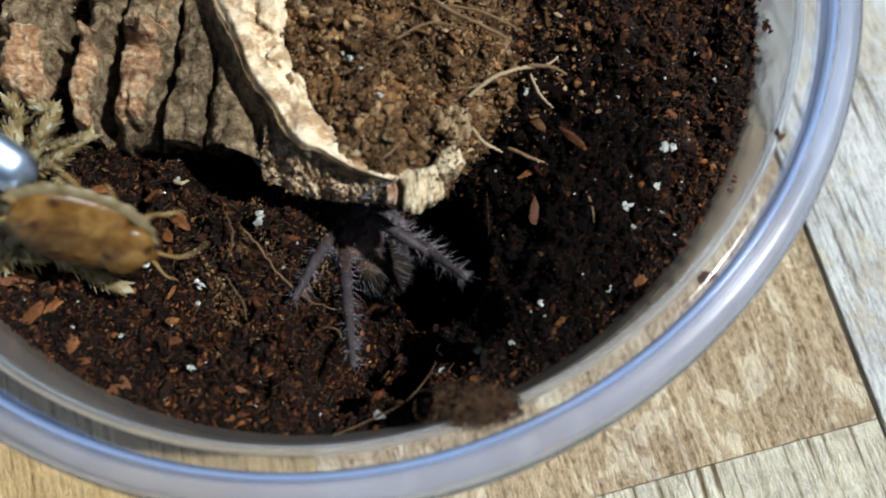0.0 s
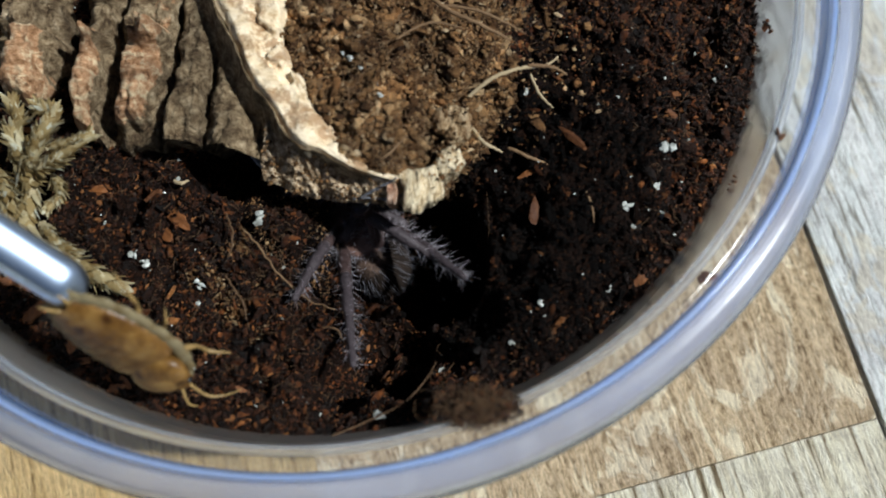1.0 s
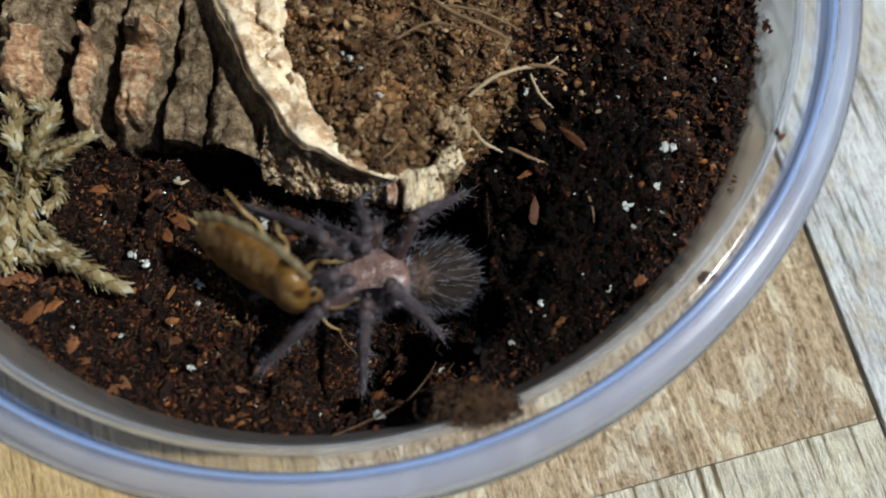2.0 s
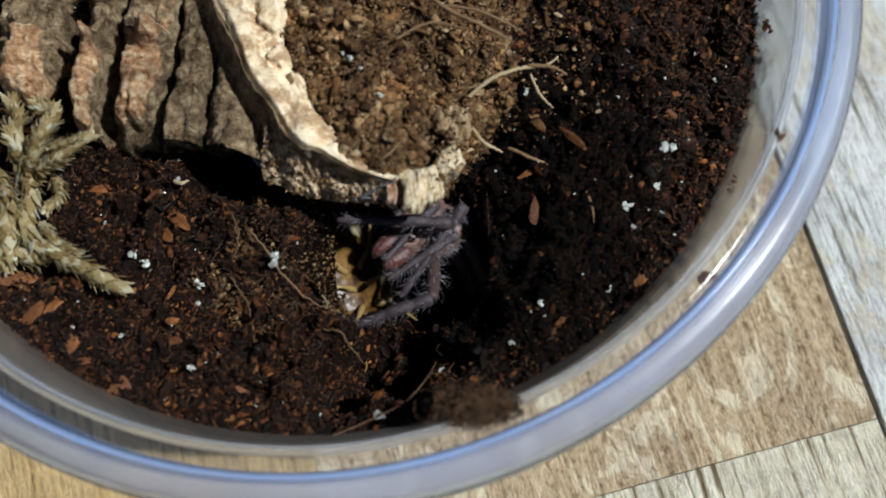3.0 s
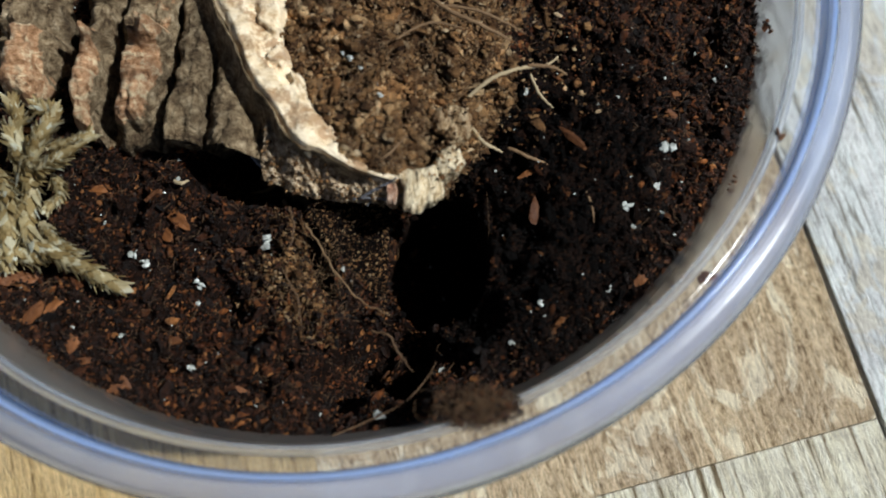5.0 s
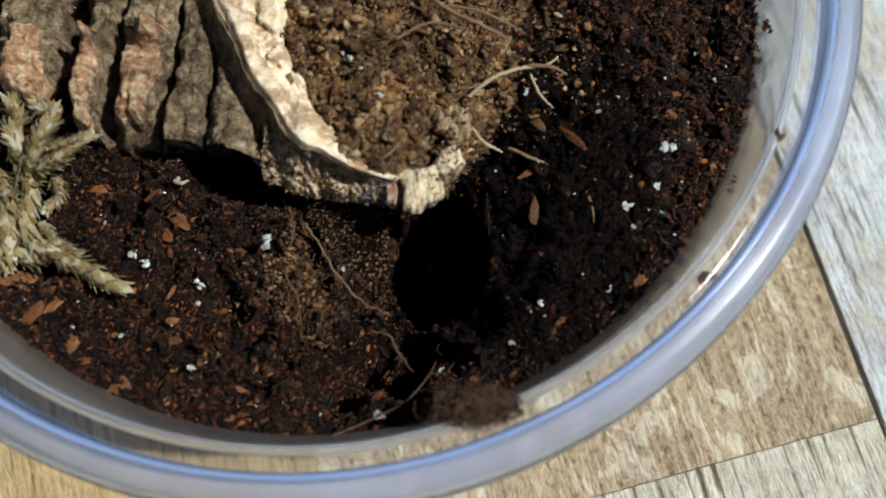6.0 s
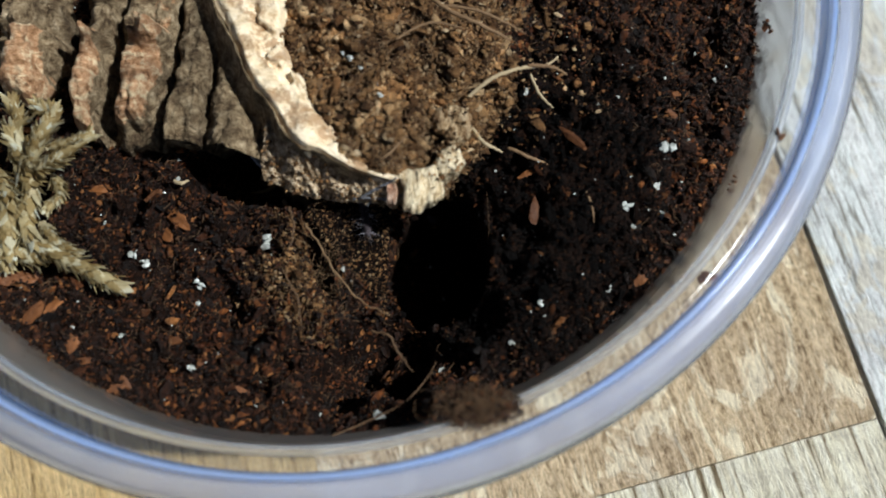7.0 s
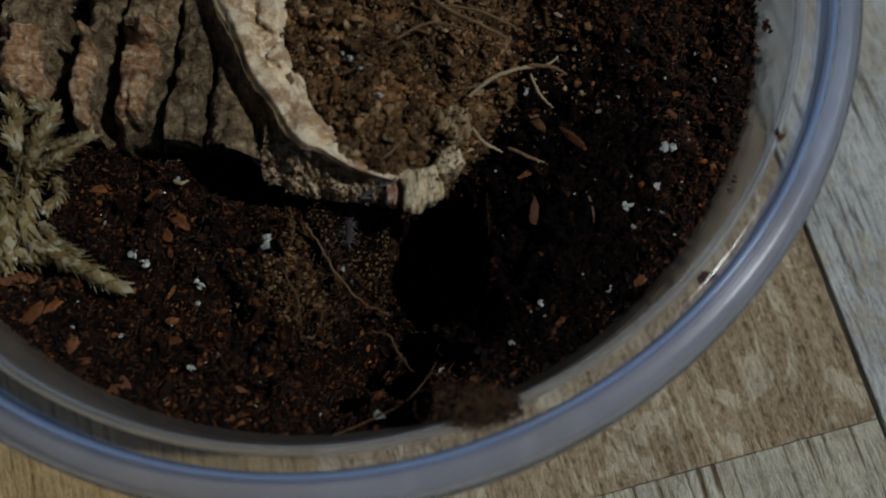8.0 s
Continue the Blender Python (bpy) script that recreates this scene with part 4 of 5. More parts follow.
    fibre("silk_thread", [(6.0, -25.6, 37.0), (7.2, -24.7, 38.0), (8.0, -24.3, 40.0)], 0.10, M_SILK, "fine silk thread under the cork tip", False, 17)


build_fibres()


def build_perlite():
    rnd = np.random.RandomState(12)

    def grain(p, size, lift=0.25):
        lumps = rnd.normal(0, 0.42, (4, 3)) * size
        lumps *= 0.8
        v, f = crumbs(lumps, rnd.uniform(0.45, 0.8, 4) * size, rnd.randint(9999), 0.9, 1.2)
        ob = link_mesh("perlite_grain", v, f, M_PERLITE, smooth=False)
        ob.location = [c * MM for c in ground(p, lift)] if lift < 5 else [c * MM for c in p]
        return tagged(ob, "white glassy perlite grain in the dark soil", "perlite grain", "perlite grains")

    for p, s in (((37.4, -18.9, 33.0), 0.95), ((37.4, -25.4, 33.0), 0.9), ((36.6, -23.3, 33.0), 0.4), ((33.1, -25.3, 33.0), 0.55),
                 ((34.0, -27.1, 33.0), 0.5), ((-19.2, -29.6, 34.0), 0.75), ((-18.0, -30.4, 34.0), 0.5), ((-12.6, -32.7, 33.0), 0.55), ((-25.3, -37.4, 33.0), 0.42),
                 ((-20.4, -33.4, 33.0), 0.35), ((-12.0, -42.2, 33.0), 0.4), ((31.0, -12.8, 34.0), 0.3), ((44.1, -10.0, 34.0), 0.35), ((20.5, -30.6, 30.0), 0.3),
                 ((24.0, -35.7, 31.0), 0.35), ((20.9, -39.8, 33.0), 0.4), ((31.3, -34.1, 33.0), 0.3), ((7.4, -47.0, 33.0), 0.65), ((-20.1, -38.5, 33.0), 0.33),
                 ((-12.2, -34.9, 33.0), 0.3), ((-15.2, -21.1, 33.0), 0.35), ((-23.3, -25.7, 33.0), 0.25), ((13.6, -42.1, 32.0), 0.3)):
        grain(p, s)
    for p, s in (((7.6, -15.5, 42.5), 0.5), ((7.4, -14.2, 42.5), 0.28), ((4.5, -11.3, 43.0), 0.32), ((3.7, -11.0, 43.0), 0.22), ((22.7, -14.1, 40.0), 0.36), ((5.7, -12.6, 43.0), 0.22)):
        grain(p, s, 10)
    return grain((-6.0, -25.4, 33.0), 0.85, 0.5)


loose_grain = build_perlite()


def build_chips():
    rnd = np.random.RandomState(14)

    def chip(p, ln, wd, turn, lift=0.3):
        v, f = ellipsoid(ln, wd, wd * 0.35, 9, 5, lambda d: 1 + 0.55 * noise.noise(Vector(d) * 1.9 + Vector((p[0], p[1], 0))))
        ob = link_mesh("bark_chip", v, f, M_CHIP, smooth=False)
        ob.matrix_world = pose(*[c * MM for c in ground(p, lift)], rnd.uniform(-25, 25), rnd.uniform(-25, 25), turn)
        return tagged(ob, "orange-brown flake of bark in the soil", "bark chip", "bark chips")

    for p, ln, wd, tn in (((-31.6, -32.5, 34.0), 2.3, 1.0, 5), ((-29.1, -36.6, 34.0), 2.4, 0.8, 35), ((-27.0, -35.3, 34.0), 1.7, 0.7, 50), ((-24.7, -21.6, 34.0), 1.5, 0.9, -20),
                          ((-24.7, -39.6, 34.0), 1.2, 0.9, 70), ((-15.1, -25.6, 34.0), 1.8, 1.0, -40), ((-16.2, -27.2, 34.0), 1.5, 0.7, -60), ((-17.8, -23.0, 34.0), 1.3, 0.6, 30),
                          ((-19.5, -44.4, 34.0), 1.2, 0.6, 20), ((-18.7, -43.8, 34.0), 1.0, 0.5, -50), ((-14.4, -39.1, 34.0), 1.1, 0.6, 10), ((-8.1, -29.2, 34.0), 1.0, 0.6, -30),
                          ((-23.4, -41.4, 34.0), 1.1, 0.5, 0), ((23.5, -26.0, 31.0), 1.8, 0.6, 85), ((23.2, -21.7, 32.0), 1.6, 0.5, 20), ((27.8, -18.6, 34.0), 2.4, 0.55, -50),
                          ((34.4, -33.3, 34.0), 1.0, 0.6, 30), ((-7.2, -44.4, 34.0), 1.2, 0.6, -20), ((39.9, -11.3, 34.0), 0.9, 0.6, 40), ((-12.2, -48.2, 34.0), 0.9, 0.5, 10),
                          ((39.1, -14.0, 34.0), 0.8, 0.5, -30), ((-29.1, -21.9, 34.0), 1.1, 0.6, 40), ((-10.9, -41.5, 34.0), 1.0, 0.5, 60), ((-32.3, -34.0, 34.0), 1.3, 0.6, -10)):
        chip(p, ln * 0.85, wd * 0.8, tn)


build_chips()


def build_moss():
    """Dried moss: bent stems thick with small pale leaflets."""
    moss = tagged(new("moss_tuft"), "tuft of dry yellowish moss beside the cork bark", "moss")
    rnd = np.random.RandomState(21)
    stems = [([(-31.3, -21.1, 38), (-29.5, -23.4, 38), (-29.6, -26.6, 38), (-28.7, -29.2, 37.5), (-26.0, -30.9, 37), (-24.1, -31.7, 36.5), (-22.1, -32.7, 36), (-20.5, -33.5, 35)], 1.25),
             ([(-32.2, -19.0, 38), (-29.3, -21.4, 39), (-26.8, -21.0, 39.5), (-25.1, -19.7, 39.5), (-23.8, -18.3, 39)], 1.0),
             ([(-29.4, -20.9, 39), (-28.5, -19.1, 40), (-27.9, -17.5, 40), (-27.5, -16.0, 39.5), (-29.2, -14.7, 39)], 1.0),
             ([(-33.7, -21.4, 38), (-31.8, -24.8, 38.5), (-31.4, -27.8, 38), (-31.2, -29.9, 37), (-28.9, -30.7, 36.5)], 1.35),
             ([(-30.6, -19.7, 38.5), (-31.6, -18.0, 39), (-31.1, -16.6, 39.5), (-31.9, -14.9, 39.5)], 1.0),
             ([(-27.9, -21.6, 36.5), (-27.0, -23.5, 36.5), (-28.3, -25.2, 36)], 0.7),
             ([(-28.3, -27.2, 37), (-26.8, -29.1, 37), (-24.8, -30.2, 36.5)], 0.8),
             ([(-27.6, -19.9, 40), (-25.9, -19.5, 40), (-24.4, -18.9, 40)], 0.55),
             ([(-33.9, -28.1, 37), (-32.4, -29.9, 37), (-32.1, -31.2, 36)], 0.9)]
    for n, (pts, wide) in enumerate(stems):
        v, f = tube(pts, [0.4 * wide, 0.55 * wide, 0.5 * wide, 0.4 * wide, 0.15 * wide], 8, 24, 0.12, n)
        stem = link_mesh("stem", v, f, M_MOSS, moss)
        # broad overlapping leaflets that lie along the stem
        count = 320
        t = np.sort(rnd.uniform(0, 1, count))
        c = along(pts, t)
        tan = along(pts, np.minimum(t + 0.03, 1)) - along(pts, np.maximum(t - 0.03, 0))
        tan /= np.linalg.norm(tan, axis=1)[:, None] + 1e-9
        V, F = [], []
        for p, d, k in zip(c, tan, t):
            out = rnd.normal(0, 1, 3)
            out -= d * (out @ d)
            out /= np.linalg.norm(out)
            side = np.cross(d, out)
            L, w = wide * rnd.uniform(0.9, 2.1) * (1 - 0.25 * k), wide * rnd.uniform(0.18, 0.5)
            lift = rnd.uniform(0.15, 0.75)
            root = p + out * wide * 0.4 * (1 - 0.4 * k)
            rows = []
            for u, half in ((0.0, 0.35), (0.3, 1.0), (0.65, 0.8), (1.0, 0.06)):
                mid = root + d * L * u + out * (lift * L * u * u + 0.12 * L * math.sin(3 * u))
                rows.append((mid - side * w * half - out * 0.16 * w, mid + out * 0.12 * w, mid + side * w * half - out * 0.16 * w))
            b = len(V)
            for r in rows:
                V += list(r)
            for a in range(3):
                q = b + 3 * a
                F += [(q, q + 1, q + 4, q + 3), (q + 1, q + 2, q + 5, q + 4)]
        link_mesh("foliage", V, F, M_LEAFLET, stem)


build_moss()


def tangle(centre, size, count, seed, rad=0.09, length=3.0):
    """Loose short fibres through a flattened ball."""
    rnd = np.random.RandomState(seed)
    out = []
    for i in range(count):
        p = np.array(centre) + rnd.normal(0, 0.5, 3) * size
        d = rnd.normal(0, 1, 3) * (1, 1, 0.5)
        d /= np.linalg.norm(d)
        e = np.cross(d, rnd.normal(0, 1, 3))
        L = length * rnd.uniform(0.5, 1.3)
        out.append(tube([p - d * L / 2, p + e * 0.25 * L, p + d * L / 2], [rad, rad, rad * 0.5], 4, 7, 0.03, seed + i))
    return out


def build_clump():
    clump = tagged(new("fibre_clump"), "fuzzy brown clump of fibres and soil stuck at the tub wall", "fibre clump")
    c = np.array((17.4, -47.8, 43.0))
    rnd = np.random.RandomState(31)
    v, f = joined(tangle(c, (3.4, 1.5, 1.0), 560, 33, 0.032, 2.2))
    tagged(link_mesh("fibre_tangle", v, f, M_DARK_FIBRE, clump, "tangled brown coir fibres"), kind="stuff")
    pts = c + rnd.normal(0, 0.45, (1500, 3)) * (3.4, 1.5, 0.8)
    v, f = crumbs(pts, rnd.uniform(0.06, 0.24, 1500), 35)
    link_mesh("soil_lump", v, f, M_CRUMB, clump)
    for n, (p, s) in enumerate((((47.9, -7.8, 42.0), 0.5), ((43.6, -24.5, 38.0), 0.35), ((36.8, -34.5, 38.0), 0.4), ((39.8, -35.2, 42.5), 0.75), ((47.8, -20.6, 42.5), 0.6),
                                ((43.7, -24.3, 40.0), 0.3), ((48.3, -8.2, 41.5), 0.3))):
        k = rnd.normal(0, 0.3, (6, 3)) * s * 1.5 + np.array(p)
        v, f = crumbs(k, np.full(6, s * 0.5), 40 + n)
        ob = link_mesh("soil_speck", v - v.mean(0), f, M_CRUMB, smooth=False)
        ob.location = v.mean(0) * MM
        tagged(ob, "dark speck of soil stuck to the tub's plastic", "soil speck", "specks on the tub")


build_clump()


def build_flap():
    """A sheet of webbed soil at the burrow's mouth that the spider drags about."""
    flap = tagged(new("webbed_soil"), "loose mat of webbed soil and fibres at the burrow's mouth", "webbed soil")
    c = np.array((0.5, -32.0, 34.5))
    flap.location = c * MM
    rnd = np.random.RandomState(51)
    n = 9000
    u, w = rnd.normal(0, 1, n), rnd.normal(0, 1, n)
    px, py = 4.6 * u + 1.2 * w + 0.4, -2.6 * u + 4.3 * w
    dz = soil_z(px + c[0], py + c[1]) - c[2]
    keep = (dz > -9) & (np.abs(u) < 1.9) & (np.abs(w) < 1.9)
    px, py, dz = px[keep], py[keep], dz[keep]
    n = len(px)
    pts = np.stack([px, py, np.maximum(dz, -0.8 - 0.35 * np.abs(px)) + 0.4 + 0.3 * rnd.normal(0, 1, n)], -1)
    ragged = fbm(px / 2.4 + 4, py / 2.4, 58, 3) + 0.12 * (1.2 - np.hypot(u, w)[keep]) > 0.47
    pale = rnd.uniform(0, 1, n) < 0.5 - 0.05 * px
    size = np.clip(rnd.lognormal(-2.2, 0.5, n), 0.05, 0.32)
    for pick, mat, label in ((ragged & ~pale, M_CRUMB, "dark brown webbed crumbs"), (ragged & pale, M_MCRUMB, "light brown webbed crumbs")):
        v, f = crumbs(pts[pick], size[pick], 52, 0.6, 2.2)
        tagged(link_mesh("soil_layer", v, f, mat, flap, label), kind="stuff")
    v, f = joined(tangle((-0.5, 0, 0.0), (6, 6, 0.5), 200, 55, 0.018, 1.5))
    tagged(link_mesh("fibre_tangle", v, f, M_FIBRE, flap, "fine tangled fibres"), kind="stuff")
    # fine dark soil hanging in silk, sloping down to the burrow
    n = 5200
    sx, sy = rnd.uniform(-1.2, 7.6, n), rnd.uniform(-4.5, 9.2, n)
    keep = (sy > 4.6 - 1.12 * sx - 0.3) & (sx < 7.3 + 0.25 * rnd.normal(0, 1, n))
    sx, sy = sx[keep], sy[keep]
    sz = 0.1 - 0.42 * np.maximum(0, sx) - 0.12 * np.maximum(0, sy) + 0.5 * (fbm(sx / 1.2, sy / 1.2, 59) - 0.5)
    gx, gy = np.meshgrid(np.linspace(0, 1, 26), np.linspace(0, 1, 30), indexing="ij")
    low = 4.8 - 1.12 * (-1.0 + 8.3 * gx)
    px, py = -1.0 + 8.3 * gx, np.minimum(low, 8.2) + (9.2 - np.minimum(low, 8.2)) * gy
    P = np.stack([px, py, -0.05 - 0.42 * np.maximum(0, px) - 0.12 * np.maximum(0, py) + 0.5 * (fbm(px / 1.2, py / 1.2, 59) - 0.5)], -1)
    v, f = thick(P, (0, 0, -0.3))
    link_mesh("silk_sheet", v, f, M_SOIL, flap, "dark soil held in a silk sheet")
    pale = rnd.uniform(0, 1, len(sx)) < 0.3
    tiny = np.clip(rnd.lognormal(-2.5, 0.4, len(sx)), 0.04, 0.2)
    for pick, mat, label in ((~pale, M_BLACK_CRUMB, "fine dark grains"), (pale, M_MCRUMB, "fine brown grains")):
        v, f = crumbs(np.stack([sx, sy, sz + 0.1], -1)[pick], tiny[pick], 53, 0.8, 1.5)
        tagged(link_mesh("grain_layer", v, f, mat, flap, label), kind="stuff")
    for n, (pts, rad) in enumerate((([(-0.7, -27.1, 35.2), (1.4, -30.4, 35.6), (3.1, -33.2, 35.4), (5.4, -35.5, 34.8), (8.5, -37.1, 34.4)], 0.12),
                                    ([(-2.4, -25.5, 36.0), (-1.7, -28.2, 36.5), (-2.4, -30.5, 36.0)], 0.12), ([(-2.8, -32.4, 36.0), (-1.1, -35.5, 36.3), (-0.7, -38.3, 35.5)], 0.10),
                                    ([(6.7, -38.9, 35.5), (8.5, -39.6, 36.0), (9.4, -41.3, 35.5), (10.8, -43.1, 35.5)], 0.12))):
        v, f = tube(np.array(pts) - c, [rad, rad, rad * 0.8, rad * 0.4], 6, 24, 0.06, 60 + n)
        link_mesh("strand", v, f, M_FIBRE if n == 0 else M_DARK_FIBRE, flap, "long brown strand")
    return flap


flap = build_flap()


# ---------------------------------------------------------------- tweezers
def build_tweezers():
    """Steel tweezers; the tip is the origin and the handle runs along x."""
    tw = tagged(new("tweezers"), "shiny steel feeding tweezers with a blunt rounded tip", "tweezers")
    for sgn in (1, -1):
        xs = np.concatenate([np.linspace(0, 1, 10) ** 2 * 3, np.linspace(4, 120, 40)])
        V, F = [], []
        for x in xs:
            half = 2.15 * math.sqrt(max(0.02, 1 - max(0, 1 - x / 2.4) ** 2)) + 0.008 * max(0, x - 20)
            off = sgn * (1.75 + 5.0 * math.sin(math.pi * min(1, x / 122)) ** 1.2)
            th = 1.7 * (0.35 + 0.65 * min(1, x / 2))
            for k in range(16):
                a = 2 * math.pi * k / 16
                V.append((x, half * math.copysign(abs(math.cos(a)) ** 0.7, math.cos(a)), off + th * math.sin(a)))
        for i in range(len(xs) - 1):
            for k in range(16):
                m = (k + 1) % 16
                F.append((i * 16 + k, i * 16 + m, (i + 1) * 16 + m, (i + 1) * 16 + k))
        F += [tuple(range(15, -1, -1)), tuple((len(xs) - 1) * 16 + k for k in range(16))]
        link_mesh("arm", V, F, M_STEEL, tw)
    v, f = ellipsoid(5, 3.4, 3.0, 16, 10)
    link_mesh("joint", v + (122, 0, 0), f, M_STEEL, tw)
    return tw


tweezers = build_tweezers()


# ---------------------------------------------------------------- feeder roach
def build_roach():
    """A flat oval roach nymph; x is forward."""
    roach = tagged(new("roach"), "amber-brown segmented feeder roach nymph", "roach")
    n = 9
    L, W, Hh = 6.6, 4.5, 1.7

    def half(x):
        return W * max(0.02, 1 - abs((x + 0.4) / (L + 0.3)) ** 2.3) ** 0.55

    edges = np.linspace(-L, L * 0.45, n)
    for a, b in zip(edges[:-1], edges[1:]):
        V, F = [], []
        for x, lift in ((a - 0.25, 0.16), (a + 0.05, 0.22), (b - 0.1, 0.02), (b, 0.0)):
            w, h = half(max(-L, x)), Hh * (half(max(-L, x)) / W) ** 0.7
            for k in range(19):
                th = math.pi * k / 18
                V.append((x, -(w + lift * 0.6) * math.cos(th), (h + lift) * math.sin(th) * 0.9 - 0.2))
        for i in range(3):
            for k in range(18):
                F.append((i * 19 + k, i * 19 + k + 1, (i + 1) * 19 + k + 1, (i + 1) * 19 + k))
        link_mesh("back_plate", V, F, M_ROACH, roach)
    # thin scalloped margin round the body
    V, F = [], []
    turns = 144
    for k in range(turns):
        a = 2 * math.pi * k / turns
        x = (L + 0.1) * math.cos(a) - 0.2
        y = math.copysign(half(max(-L, min(L, x))), math.sin(a)) if abs(math.sin(a)) > 1e-6 else 0.0
        edge = 0.75 + 0.28 * abs(math.cos(a * 11)) + 0.12 * noise.noise((k * 0.9, 0.3, 0.7))
        for grow, z in ((0.9, -0.1), (1.0, 0.05), (1.0 + edge / 4.3, -0.35), (1.0 + edge / 4.4, -0.5), (0.9, -0.35)):
            V.append((x * (1 + (grow - 1) * 0.6), y * grow, z))
    for k in range(turns):
        m = (k + 1) % turns
        for r in range(5):
            q = (r + 1) % 5
            F.append((k * 5 + r, m * 5 + r, m * 5 + q, k * 5 + q))
    link_mesh("margin", V, F, M_MARGIN, roach, "pale scalloped translucent margin")
    v, f = ellipsoid(L * 0.98, W * 0.9, 1.3, 24, 40, lambda d: 1 + 0.035 * math.cos(d[0] * 26))
    link_mesh("belly", v + (-0.3, 0, -0.5), f, M_BELLY, roach, "pale straw-yellow belly")
    v, f = ellipsoid(2.5, 3.45, 1.45, 24, 14, lambda d: 1 + 0.06 * d[0])
    link_mesh("pronotum", v + (4.3, 0, 0.55), f, M_WING, roach, "pale straw-coloured shield behind the head")
    v, f = ellipsoid(1.2, 1.5, 1.1, 16, 10)
    head = link_mesh("head", v + (6.6, 0, -0.2), f, M_ROACH, roach)
    for s in (1, -1):
        v, f = ellipsoid(0.35, 0.3, 0.4, 10, 8)
        link_mesh("eye", v + (7.0, 1.2 * s, 0.1), f, M_EYE, head)
        v, f = tube([(7.4, 0.6 * s, 0.2), (9.2, 1.6 * s, 0.8), (10.6, 2.4 * s, 0.2), (11.4, 3.6 * s, -0.6)], [0.2, 0.14, 0.06], 5, 18)
        link_mesh("antenna", v, f, M_ROACH_LEG, head)
        v, f = tube([(-6.4, 0.9 * s, 0), (-7.4, 1.5 * s, 0.2), (-8.3, 1.8 * s, 0.3)], [0.3, 0.2, 0.06], 6, 8)
        link_mesh("tail_feeler", v, f, M_ROACH_LEG, roach)
        for x0, reach, sweep in ((4.6, 3.4, 3.0), (2.4, 3.6, -1.6), (0.2, 4.0, -4.6)):
            leg_pts = [(x0, 0.9 * s, -1.7), (x0 + sweep * 0.35, (1.0 + reach * 0.45) * s, -2.5), (x0 + sweep * 0.7, (1.0 + reach * 0.8) * s, -2.2),
                       (x0 + sweep * 1.3, (1.0 + reach) * s, -2.9)]
            v, f = tube(leg_pts, [0.42, 0.4, 0.2, 0.24, 0.12, 0.07], 7, 22)
            leg = link_mesh("leg", v, f, M_ROACH_LEG, roach, "pale spiny leg")
            root = along(leg_pts, np.linspace(0.45, 0.9, 14))
            v, f = hairs(root, np.random.RandomState(3).normal(0, 1, (14, 3)), 0.7, 0.05, 5)
            link_mesh("spines", v, f, M_ROACH_LEG, leg)
    return roach


roach = build_roach()


# ---------------------------------------------------------------- spider
HIPS = []
for side in (-1, 1):                                   # right legs first, then left; y is to the spider's left
    for ang in (32, 62, 98, 138):
        HIPS.append((3.5 * math.cos(radians(ang)), side * 3.1 * math.sin(radians(ang)), -1.0))
for side in (-1, 1):
    HIPS.append((3.9, side * 1.3, -0.5))
LENGTHS = [(7.8, 12.2), (7.0, 10.8), (6.2, 10.0), (8.0, 12.6)] * 2 + [(5.8, 9.2)] * 2
REST = [(15, -8, -3), (9, -13, -3), (-2, -13, -3), (-14, -9, -3), (15, 8, -3), (9, 13, -3), (-2, 13, -3), (-14, 9, -3), (10, -3.5, -3), (10, 3.5, -3)]


def bristled(ob, length, radii, count, hair, seed):
    rnd = np.random.RandomState(seed)
    t = rnd.uniform(0.04, 0.98, count)
    a = rnd.uniform(0, 2 * np.pi, count)
    r = np.interp(t, np.linspace(0, 1, len(radii)), radii) * 0.93
    root = np.stack([t * length, r * np.cos(a), r * np.sin(a)], -1)
    d = np.stack([np.full(count, 0.75), np.cos(a), np.sin(a)], -1)
    v, f = hairs(root, d, hair, 0.026, seed, 0.25)
    link_mesh("bristles", v, f, M_HAIR, ob, "fine pale grey bristles")


